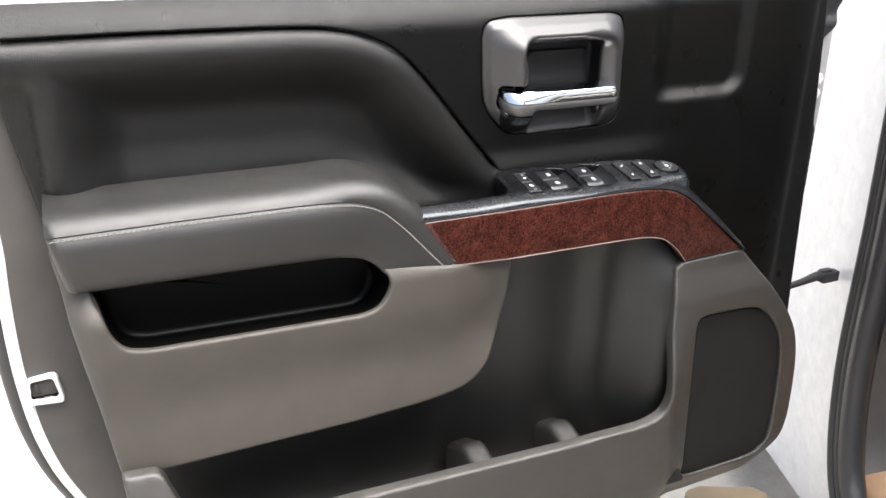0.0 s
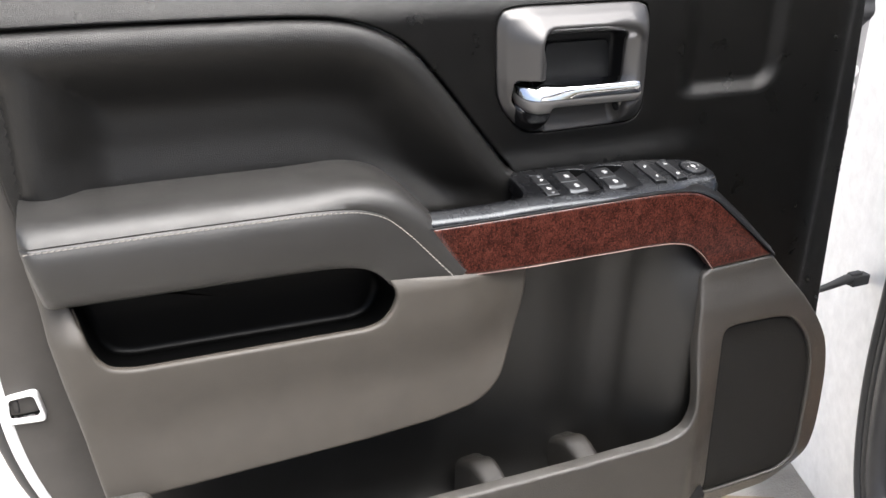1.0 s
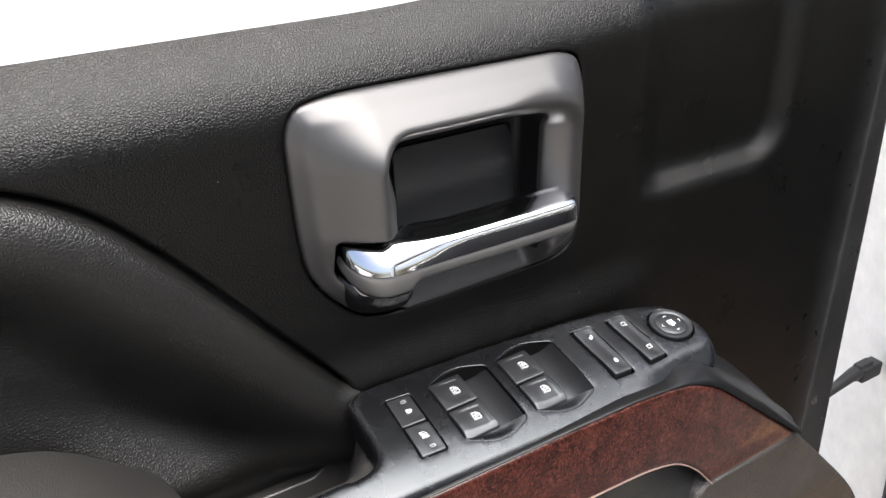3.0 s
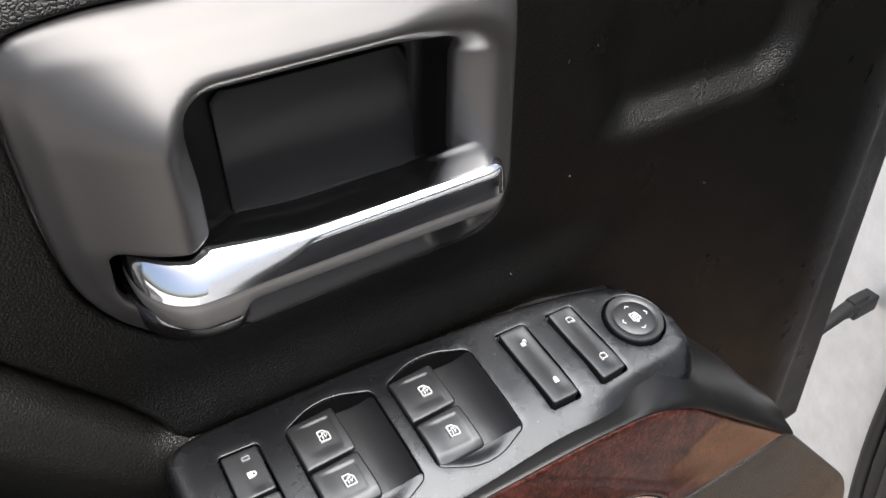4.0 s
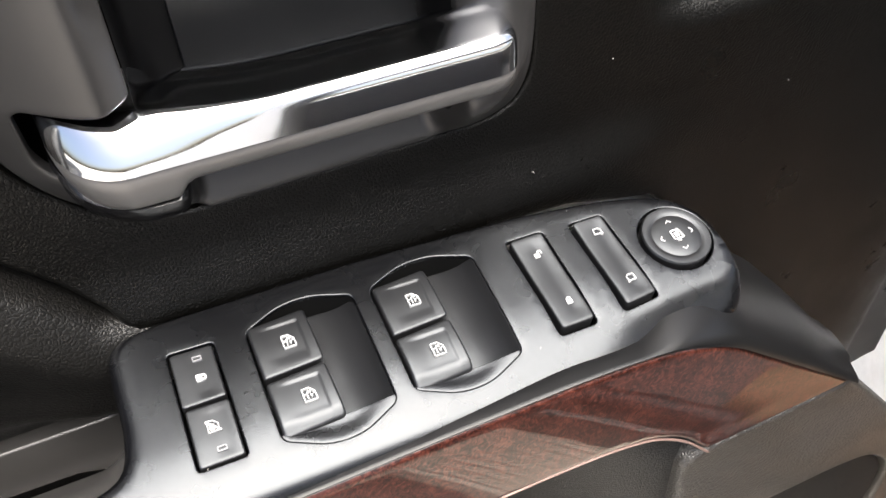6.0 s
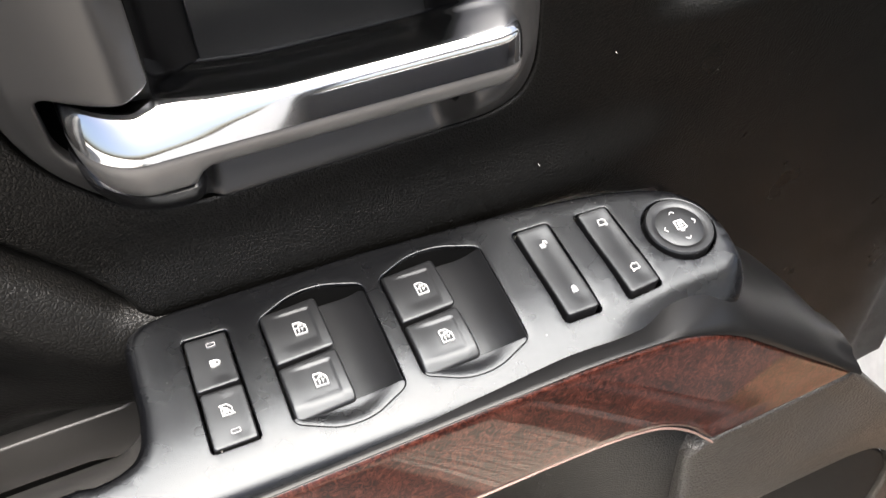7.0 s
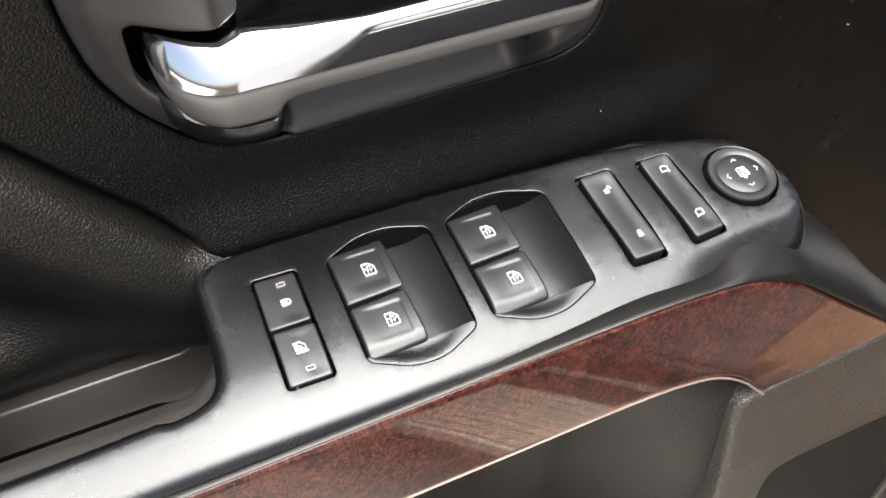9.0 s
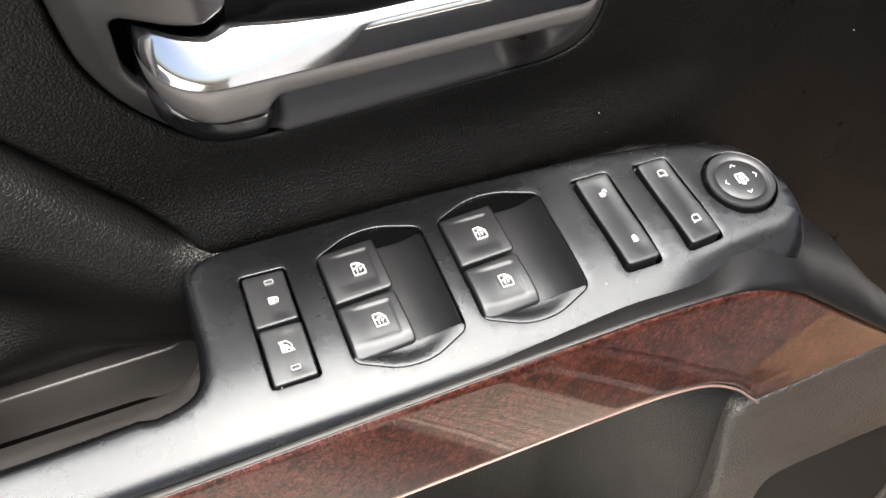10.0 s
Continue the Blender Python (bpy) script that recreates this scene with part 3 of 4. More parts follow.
# deep grab cup behind the strip
rows = []
for x in list(np.linspace(-0.13, 0.040, 16)) + list(np.linspace(0.044, 0.070, 14)):
    prof = [(0.125, 1.0960), (0.1085, 1.0985), (0.1070, 1.0982), (0.1062, 1.0965), (0.1045, 1.080), (0.1000, 1.066), (0.0920, 1.066), (0.0800, 1.085), (0.0650, 1.112), (0.0450, 1.141), (0.0280, 1.160), (0.0140, 1.1715), (0.0080, 1.1735)]
    e = 0.070 * (1 - math.sqrt(max(0.0, 1 - max(0.0, (x - 0.042) / 0.0282) ** 2)))
    rows.append([(x, y, max(z, min(z + e, 1.168))) for y, z in prof])
loft("grab_cup", rows, door, CHAN, "smooth dark grab cup behind the strip", angle=60)

# flange, painted edge and seal at the latch side; shell behind
LEFT = [(-0.612, 1.37), (-0.588, 1.19), (-0.596, 1.077), (-0.596, 0.961), (-0.585, 0.860), (-0.555, 0.773), (-0.49, 0.66), (-0.40, 0.56)]


def left_band(d0, d1, y0, y1, name, mat, label, extra=()):
    L = resample(rounded([(*p, 0.05) for p in LEFT], closed=False), 0.012, closed=False)
    rows = []
    for i, c in enumerate(L):
        t = L[min(i + 1, len(L) - 1)] - L[max(i - 1, 0)]
        t = t / np.linalg.norm(t)
        n = np.array([-t[1], t[0]])
        row = []
        for f in np.linspace(0, 1, 5):
            p = c + n * (d0 + (d1 - d0) * f)
            b = 0.004 * (1 - math.sin(math.pi * f) ** 0.5)
            row.append((p[0], y0 + (y1 - y0) * f + b, p[1]))
        rows.append([(row[0][0], row[0][1] + 0.03, row[0][2])] + row + [(row[-1][0], row[-1][1] + 0.03, row[-1][2])])
    return loft(name, rows, door, mat, label, angle=50)


left_band(0.009, 0.115, 0.092, 0.116, "inner_flange", FLANGE, "brown-grey trim flange")
left_band(-0.007, 0.009, 0.103, 0.099, "painted_edge", WHITE, "white painted door edge")
left_band(-0.025, -0.007, 0.125, 0.108, "door_seal", RUBBER, "grey rubber door seal")
SHELL = rounded([(-0.61, 1.53), (-0.592, 1.19, 0.05), (-0.596, 0.96, 0.05), (-0.585, 0.85, 0.05), (-0.47, 0.60, 0.05), (-0.30, 0.50), (0.58, 0.50, 0.05), (0.64, 0.62, 0.05), (0.695, 0.80), (0.705, 1.0), (0.70, 1.2), (0.675, 1.53)])
sheet("outer_shell", SHELL, lambda u, v: -0.125 + 0 * u, door, WHITE, step=0.03, edge=0.006, skirt=0.09, label="white painted door shell")

# latch opening
LATCH = rounded([(-0.588, 0.980, 0.006), (-0.551, 0.982, 0.008), (-0.545, 0.938, 0.008), (-0.591, 0.942, 0.006)])
LIN = rounded([(-0.583, 0.976, 0.003), (-0.556, 0.978, 0.005), (-0.551, 0.949, 0.005), (-0.585, 0.951, 0.003)])
latch = sheet("latch_plate", LATCH, lambda u, v: -0.088 + 0 * u, door, WHITE, holes=[LIN], step=0.005, edge=0.003, hole_edge=0.0015, skirt=0.012, hole_skirt=0.004, label="white latch surround")
# Black takes the place of shade, as this recess is shallow.
bowl("latch_recess", LIN, [(0, -0.089), (0, -0.105), (0.002, -0.112)], latch, GAP)
sheet("striker_catch", rounded([(-0.581, 0.970, 0.002), (-0.574, 0.970, 0.002), (-0.574, 0.953, 0.002), (-0.581, 0.953, 0.002)]), lambda u, v: -0.096 + 0 * u, latch, BEZEL, step=0.003, edge=0.001, skirt=0.01)

# ---- door handle ----
handle = thing("door_handle", "inside door handle with chrome lever in a satin grey bezel", "door handle", (0.16, 0.08, 1.25))


def under(ob, parent):
    ob.parent = parent
    ob.matrix_parent_inverse = Matrix.Translation(-parent.location)
    return ob


OPEN = rounded([(0.119, 1.2405, 0.003), (0.119, 1.268, 0.003), (0.097, 1.280, 0.004), (0.097, 1.380, 0.024), (0.2575, 1.380, 0.026), (0.2595, 1.290, 0.02), (0.236, 1.2405, 0.006)], n=10)


def bezel_face(u, v):
    side = ss(-0.006, 0.055, u - 0.047) * ss(-0.012, 0.042, 0.277 - u)
    rise = ss(-0.008, 0.046, 1.406 - v) * ss(-0.010, 0.050, v - 1.238)
    d = dist(np.stack([u, v], 1), [BEZ])
    low = 1 - 0.55 * (1 - ss(1.282, 1.318, v)) * (1 - ss(0.12, 0.16, u))
    dome = side * rise
    return -0.089 + 0.036 * dome * low + 0.004 * ss(0, 0.012, d)


def bezel_depth(u, v):
    p = np.stack([u, v], 1)
    d = dist(p, [OPEN]) * np.where(inside(p, OPEN), 1, -1)
    hinge = ss(0.19, 0.235, u)
    top = ss(1.335, 1.365, v) * (1 - hinge)
    low = 1 - ss(1.262, 1.290, v)
    left = (1 - ss(0.104, 0.122, u)) * (1 - low) * (1 - top)
    slope = 1.8 + 0.6 * top - 0.3 * hinge * (1 - low) - 1.65 * low - 0.85 * left
    reach = (0.007 + 0.013 * hinge) * (1 - low) + 0.002 * low - 0.002 * left
    s = np.clip(d + (0.003 + 0.007 * hinge) * (1 - low), 0, 1)
    drop = np.where(s < reach, slope * s * s / (2 * reach), slope * (s - reach / 2))
    h = bezel_face(u, v) - drop
    # a scooped floor under the lever, facing up
    m = (1 - ss(1.272, 1.288, v)) * ss(0.118, 0.124, u) * (1 - ss(0.222, 0.236, u))
    h = h * (1 - m) + (-0.0835 - 0.46 * (v - 1.240)) * m
    # soft corner where the wall meets the floor
    e = np.clip((h + 0.109) / 0.006, -1, 1)
    return np.where(h > -0.103, h, -0.109 + 0.006 * (e + 1) ** 2 / 4)


# one opening for the lever's root and the black cup
SLOT = rounded([(0.0678, 1.3150, 0.006), (0.1065, 1.3165, 0.002), (0.1065, 1.3705, 0.020), (0.2370, 1.3705, 0.014), (0.2370, 1.278), (0.110, 1.2705, 0.004), (0.090, 1.2665, 0.008), (0.0678, 1.2835, 0.008)])
under(sheet("bezel", BEZ, bezel_depth, None, BEZEL, holes=[SLOT], step=0.0022, edge=0.003, hole_edge=0.0012, skirt=0.02, hole_skirt=0.006, label="satin grey metallic bezel with a finger recess", angle=60), handle)
CUP = resample(rounded([(0.1070, 1.276), (0.1070, 1.370, 0.020), (0.2365, 1.370, 0.014), (0.2365, 1.276)]), 0.004)
cup_top = bezel_depth(CUP[:, 0], CUP[:, 1]) - 0.0035
mid_c = CUP.mean(0)
rows = []
for q, lvl in ((0.0, 0.0), (0.01, 0.3), (0.04, 0.75), (0.07, 0.95), (0.11, 1.0), (0.6, 1.0), (0.99, 1.0)):
    pts = CUP + (mid_c - CUP) * q
    dep = np.minimum(cup_top, -0.070) * (1 - lvl) - 0.1075 * lvl
    rows.append(np.column_stack([pts[:, 0], -dep, pts[:, 1]]))
under(loft("recess_cup", np.array(rows), None, MATTE, "matte black recess cup", closed=True, angle=50), handle)
under(sheet("back_plate", rounded([(0.1300, 1.2760), (0.1280, 1.353, 0.004), (0.2255, 1.353, 0.003), (0.2300, 1.2760)]), lambda u, v: -0.1045 + 0 * u, None, PLATEM, step=0.012, edge=0.0008, skirt=0.003, label="flat black plate behind the lever"), handle)

# lever: chrome cap over a grey body, swept along x
def smooth_line(pts, n):
    """A soft curve through points."""
    p = np.asarray(pts, float)
    k = np.concatenate([[0], np.cumsum(np.linalg.norm(np.diff(p, axis=0), axis=1) ** 0.5)])
    e = np.vstack([2 * p[0] - p[1], p, 2 * p[-1] - p[-2]])
    out = []
    for t in np.linspace(0, k[-1], n):
        i = min(int(np.searchsorted(k, t, "right")) - 1, len(p) - 2)
        f = (t - k[i]) / (k[i + 1] - k[i])
        a, b, c, d = e[i:i + 4]
        out.append(0.5 * (2 * b + (c - a) * f + (2 * a - 5 * b + 4 * c - d) * f * f + (3 * b - a - 3 * c + d) * f ** 3))
    return np.array(out)


LX0, LX1 = 0.0735, 0.2525
lev_rows, body_rows = [], []
turn = [LX0 + 0.026 * (1 - math.cos(a)) for a in np.linspace(0.05, math.pi / 2, 16)]
turn_r = [LX1 - 0.012 * (1 - math.cos(a)) for a in np.linspace(math.pi / 2, 0.05, 10)]
for x in turn + list(np.linspace(turn[-1], turn_r[0], 44)[1:-1]) + turn_r:
    e1 = math.sqrt(max(0.0, 1 - max(0.0, 1 - (x - LX0) / 0.026) ** 2))
    e2 = math.sqrt(max(0.0, 1 - max(0.0, 1 - (LX1 - x) / 0.012) ** 2))
    k = float(ss(0.1085, 0.1255, x))                     # thick root, then the bar
    r = 1 - float(ss(0.090, 0.155, x))                   # the root's face is rounder
    f = 0.0495 + (1 - e1) * 0.030 + (1 - e2) * 0.010
    zb = 1.2908 + 0.0085 * (1 - e1) ** 1.5
    zt = 1.3068 + 0.0026 * r - 0.003 * (1 - e2)
    back_y = max(f + 0.012, 0.0880 + 0.0165 * k)
    zk = 1.2850 * k + 1.3098 * (1 - k)                    # the root's top runs level under the bezel
    hgt, w = zt - zb, back_y - f
    q = min(1.0, w / 0.024)
    c1, c2, c3, c4, c5 = [(p0 + (p1 - p0) * r) * q for p0, p1 in ((0.0004, 0.0018), (0.0010, 0.0050), (0.0022, 0.0095), (0.0046, 0.0150), (0.0088, 0.0200))]
    face = smooth_line([(f, zb), (f + c1, zb + 0.27 * hgt), (f + c2, zb + 0.54 * hgt), (f + c3, zb + (0.81 - 0.05 * k) * hgt), (f + c4, zb + (0.955 - 0.065 * k) * hgt), (f + c5, zt - 0.0006 * k),
                        (f + c5 + (w - c5) * 0.22, zt + 0.0014 * k), (f + c5 + (w - c5) * 0.40, zt + 0.0018 * k + (zk - zt) * 0.02 * (1 - k)), (f + c5 + (w - c5) * 0.70, zt + (zk - zt) * 0.52), (back_y, zk)], 44)
    lev_rows.append([(x, f + 0.006, zb + 0.0002)] + [(x, y, z) for y, z in face] + [(x, back_y, min(zb, zk) - 0.003)])
    low = 1.2780 - 0.0065 * (1 - float(ss(0.112, 0.118, x))) + 0.020 * (1 - e1) ** 1.2
    g = f + 0.0006
    body_rows.append([(x, back_y - 0.006, min(zb - 0.001, zk - 0.006)), (x, g + 0.005, zb - 0.0006), (x, g + 0.0006, zb - 0.0010), (x, g, zb - 0.0022)]
                     + [(x, g + 0.0035 * q ** 2, zb - 0.0022 + (low + 0.0022 - zb + 0.0022) * q) for q in (0.25, 0.5, 0.75, 1.0)] + [(x, g + 0.0055, low + 0.0006), (x, g + 0.009, low), (x, back_y - 0.002, low + 0.001)])
lever = under(loft("lever", body_rows, None, LEVERG, "grey lever body", closed=True, caps=True, angle=42), handle)
cap = loft("chrome_cap", lev_rows, None, CHROME, "bright chrome lever face", closed=True, caps=True, angle=50)
cap.parent = lever
# black cover under the lever's root, rounded at its free side
rows = []
for x in [0.072 + 0.0455 * q for q in np.linspace(0, 1, 18)]:
    e1 = math.sqrt(max(0.0, 1 - max(0.0, 1 - (x - 0.0715) / 0.034) ** 2))
    e2 = math.sqrt(max(0.0, 1 - max(0.0, 1 - (0.1178 - x) / 0.007) ** 2))
    y0 = 0.0550 + 0.030 * (1 - e1) + 0.012 * (1 - e2)
    z0 = 1.2735 + 0.012 * (1 - e1)
    rows.append([(x, 0.096, z0), (x, y0 + 0.004, z0)] + [(x, y0 + 0.036 * q ** 1.5, z0 - 0.034 * q ** 0.8) for q in (0.05, 0.2, 0.4, 0.6, 0.8, 1.0)])
cover = loft("pivot_cover", rows, None, GLOSSB, "glossy black cover under the lever root", angle=60)
cover.parent = lever
# glossy foot under the free end of the lever
for cx, cz, rx in ((0.2420, 1.2720, 0.0150),):
    rows = []
    for a in np.linspace(0.02, math.pi - 0.02, 15):
        rows.append([(cx - rx * math.cos(a), 0.086 - 0.018 * math.sin(a) ** 0.6 * math.cos(b), cz - 0.001 - 0.020 * math.sin(a) ** 0.6 * math.sin(b)) for b in np.linspace(-0.5, math.pi / 2 + 0.2, 10)])
    foot = loft("lever_foot", rows, None, GLOSSB, "glossy black lever foot", angle=60)
    foot.parent = lever
# black sheet behind the lever's root, standing in for the slot's shade
under(sheet("slot_backing", rounded([(0.060, 1.322), (0.110, 1.322), (0.110, 1.262), (0.060, 1.262)]), lambda u, v: -0.1085 + 0 * u, None, GAP, step=0.02, edge=0.001, skirt=0.003, label="black sheet for the shade in the lever slot"), handle)


# ---- switch panel ----
SX, SY, SZ = 0.2064, 0.0274, 1.1823
eu = Vector((1, 0, -0.0212)).normalized()
en = Vector((0.021, -0.1564, 0.9875)).normalized()
ev = en.cross(eu)
en = eu.cross(ev)
SW = Matrix(((eu.x, ev.x, en.x, SX), (eu.y, ev.y, en.y, SY), (eu.z, ev.z, en.z, SZ), (0, 0, 0, 1)))


def S(pts):
    """Plan places (x, y, radius) in the panel's own plane."""
    return [((p[0] - SX), (p[1] - SY) / ev.y, *p[2:]) for p in pts]


panel = thing("switch_panel", "black window switch panel set into the door armrest", "switch panel", (0.2, 0.03, 1.175))
WELLS = [rounded(S(w), n=8) for w in (
    [(0.1205, 0.0545, 0.003), (0.145, 0.0655, 0.03), (0.1715, 0.0565, 0.003), (0.1712, 0.0005, 0.003), (0.146, -0.0105, 0.03), (0.1205, 0.0010, 0.003)],
    [(0.1797, 0.0560, 0.003), (0.205, 0.0665, 0.03), (0.2327, 0.0565, 0.003), (0.2327, 0.0020, 0.003), (0.206, -0.0090, 0.03), (0.1800, 0.0020, 0.003)])]
HA = rounded(S([(0.0861, 0.0560, 0.0015), (0.1066, 0.0554, 0.0015), (0.1062, 0.0003, 0.0015), (0.0855, 0.0005, 0.0015)]))
HD = rounded(S([(0.2512, 0.0574, 0.002), (0.2718, 0.0574, 0.002), (0.2728, 0.0024, 0.002), (0.2528, 0.0024, 0.002)]))
HE = rounded(S([(0.2859, 0.0562, 0.002), (0.3053, 0.0562, 0.002), (0.3081, 0.0044, 0.002), (0.2878, 0.0029, 0.002)]))
DIAL = (0.3338, 0.0300)
ring = np.linspace(0, 2 * math.pi, 48, endpoint=False)
du, dv = S([DIAL])[0]


def circ(r):
    return np.stack([du + r * np.cos(ring), dv + r * np.sin(ring)], 1)


PLATE = rounded(S([(0.062, 0.072, 0.012), (0.085, 0.0755, 0.01), (0.178, 0.0760), (0.264, 0.0725), (0.325, 0.0650, 0.03), (0.3550, 0.0500, 0.014), (0.3610, 0.0200, 0.014), (0.3585, -0.0060, 0.012), (0.335, -0.0170, 0.02), (0.275, -0.0208, 0.02), (0.19, -0.0208), (0.05, -0.0208), (-0.135, -0.0208), (-0.142, 0.0056), (0.0345, 0.0088, 0.002), (0.0380, 0.0071, 0.002), (0.0500, 0.0080, 0.006), (0.0590, 0.0130, 0.008), (0.0615, 0.03)]))


ISLE = rounded(S([(0.20, 0.09), (0.3430, 0.0680, 0.02), (0.3560, 0.0480, 0.018), (0.3565, 0.0150, 0.016), (0.3500, 0.0010, 0.008), (0.3360, 0.0016, 0.01), (0.290, 0.0010), (0.262, -0.0050), (0.20, -0.03)]))


def crown(u, v):
    """The panel rolls forward towards its front edge."""
    w = 0.036 + 0.012 * ss(0.13, 0.27, u + SX)
    return 0.0064 * (w / 0.036) ** 2 * np.clip((w - 0.021 - (v * ev.y + SY)) / w, 0, 1) ** 2 / (w / 0.036) ** 0.7


def plate_depth(u, v):
    x, y = u + SX, v * ev.y + SY
    h = 0.0 * u
    h = h - 0.0035 * (1 - ss(-0.01, 0.075, x))
    h = h - crown(u, v)
    # the surface falls away round the raised end that carries the dial
    p = np.stack([u, v], 1)
    d = np.where(inside(p, ISLE), 0.0, dist(p, [ISLE]))
    h = h - (0.0044 * ss(0.0, 0.0075, d) + 0.52 * np.clip(d - 0.006, 0, 1)) * ss(0.262, 0.335, x)
    return h


under(sheet("faceplate", PLATE, plate_depth, None, BLACK, holes=WELLS + [HA, HD, HE, circ(0.0192)], step=0.0045, edge=0.0062, hole_edge=0.0008, skirt=0.014, hole_skirt=0.0016, m=SW, label="satin black faceplate", bstep=0.0016), panel)


def block(name, pts, top, parent, mat=KEY, edge=0.0015, skirt=0.008, step=0.0022, label=""):
    return under(sheet(name, rounded(S(pts)), lambda u, v: top(u, v) - crown(u, v), None, mat, step=step, edge=edge, skirt=skirt, m=SW, label=label, bstep=0.0009), parent)


under(sheet("switch_base", rounded(S([(0.083, 0.058), (0.353, 0.050), (0.353, 0.0), (0.083, -0.003)])), lambda u, v: -0.0230 + 0 * u, None, GAP, step=0.03, edge=0.001, skirt=0.001, m=SW, label="black inside of the switch panel"), panel)
SWITCHES = {}
for k, w in enumerate(WELLS):
    x0 = 0.1205 if k == 0 else 0.1800
    under(sheet("switch_well", w, lambda u, v, x0=x0: -0.0165 * (1 - np.clip((u + SX - x0 - 0.024) / 0.0280, 0, 1) ** 2.3) ** 0.75 - 0.0007 - crown(u, v), None, WELLM, step=0.0022, edge=0.0003, skirt=0.002, m=SW, label="scooped black switch well", bstep=0.0012), panel)
    wl = resample(w, 0.0015)
    rows = [[tuple(SW @ Vector((p[0], p[1], h - float(crown(p[0], p[1]))))) for p in wl] for h in (-0.0016, -0.010, -0.022)]
    under(loft("well_wall", rows, None, GAP, "black wall of the switch well", closed=True, angle=60), panel)
    arc = w[w[:, 1] < (0.0035 - SY) / ev.y]
    under(sheet("well_lip", arc, lambda u, v, arc=arc: -0.0004 - 0.0020 * ss(0.0, 0.0085, dist(np.stack([u, v], 1), [arc], closed=False)) * (1 - 0.75 * ss(0.55, 1.0, (u - arc[:, 0].min()) / np.ptp(arc[:, 0]))) - crown(u, v), None, BLACK, step=0.0016, edge=0.0002, skirt=0.002, m=SW, label="sloping crescent lip of the well", bstep=0.0010), panel)
    for j, (ya, yb) in enumerate(((0.0292, 0.0570), (0.0010, 0.0278))):
        def top(u, v, ya=ya, yb=yb, x0=x0, j=j):
            x, y = u + SX, v * ev.y + SY
            f = (y - ya) / (yb - ya)
            h = 0.0009 - 0.0005 * (2 * f - 1) ** 2 + (0.0004 if j else -0.0004)
            if j:
                h = h - 0.0018 * (1 - ss(0.0, 0.24, f))
            fx = (x - x0) / 0.028
            pad = (1 - ss(0.81, 0.85, fx)) * ss(0.10, 0.32, f) * (1 - ss(0.83, 0.885, f)) * ss(0.12, 0.45, fx)
            return h - 0.0005 * pad - 0.0008 * (1 - ss(0.0, 0.08, fx))
        SWITCHES[(x0, j)] = block("window_switch", [(x0 + 0.0008, yb - 0.0010, 0.0012), (x0 + 0.0278, yb + 0.0008, 0.002), (x0 + 0.0285, ya + 0.0012, 0.002), (x0 + 0.0008, ya, 0.0012)], top, panel, edge=0.0011, step=0.0008, label="black power window switch with white pictogram")
for j, (ya, yb, nm, lb) in enumerate(((0.0287, 0.0550, "lock_button", "square black child lock button"), (0.0012, 0.0276, "window_lock_button", "square black window lock button"))):
    def top(u, v, ya=ya, yb=yb):
        x, y = u + SX, v * ev.y + SY
        f = (y - ya) / (yb - ya)
        pad = ss(0.0945, 0.096, x) * (1 - ss(0.1015, 0.1030, x)) * ss(0.06, 0.16, f) * (1 - ss(0.84, 0.94, f))
        return 0.0004 - 0.0004 * pad
    SWITCHES[nm] = block(nm, [(0.0871, yb, 0.0012), (0.1056, yb - 0.0006, 0.0012), (0.1053, ya, 0.0012), (0.0864, ya, 0.0012)], top, panel, edge=0.0009, label=lb)
for nm, q, lb in (("door_lock_switch", [(0.2526, 0.0560, 0.002), (0.2705, 0.0560, 0.002), (0.2715, 0.0042, 0.002), (0.2543, 0.0042, 0.002)], "long black rocker switch for the door locks"),
                  ("mirror_select_switch", [(0.2873, 0.0550, 0.002), (0.3040, 0.0550, 0.002), (0.3068, 0.0060, 0.002), (0.2893, 0.0046, 0.002)], "long black rocker switch for the mirrors")):
    def top(u, v, q=q):
        x, y = u + SX, v * ev.y + SY
        f = (y - 0.005) / 0.05
        c0 = 0.5 * (q[0][0] + q[3][0]) + 0.0085
        pad = np.exp(-((x - c0 - 0.003) / 0.0042) ** 2) * ss(0.02, 0.15, f) * (1 - ss(0.85, 0.98, f))
        return 0.0022 - 0.0026 * np.sin(np.pi * np.clip(f, 0, 1)) ** 0.8 * 0.55 - 0.0006 * pad + 0.0006 * (1 - f)
    SWITCHES[nm] = block(nm, q, top, panel, edge=0.0010, label=lb)


def lathe(name, prof, parent, mat, label="", n=48):
    rows = []
    for r, h in prof:
        rows.append([SW @ Vector((du + r * math.cos(a), dv + r * math.sin(a), h)) for a in np.linspace(0, 2 * math.pi, n, endpoint=False)])
    return under(loft(name, np.array([[tuple(p) for p in r] for r in rows]), None, mat, label, closed=True, angle=35), parent)


dial = lathe("mirror_dial", [(0.0178, -0.008), (0.0178, 0.0012), (0.0172, 0.0020), (0.0150, 0.0021), (0.0136, 0.0018), (0.0126, 0.0014), (0.0118, 0.0016), (0.0105, 0.0020), (0.006, 0.0021), (0.0001, 0.0021)], panel, KEY, "round black mirror adjuster dial")

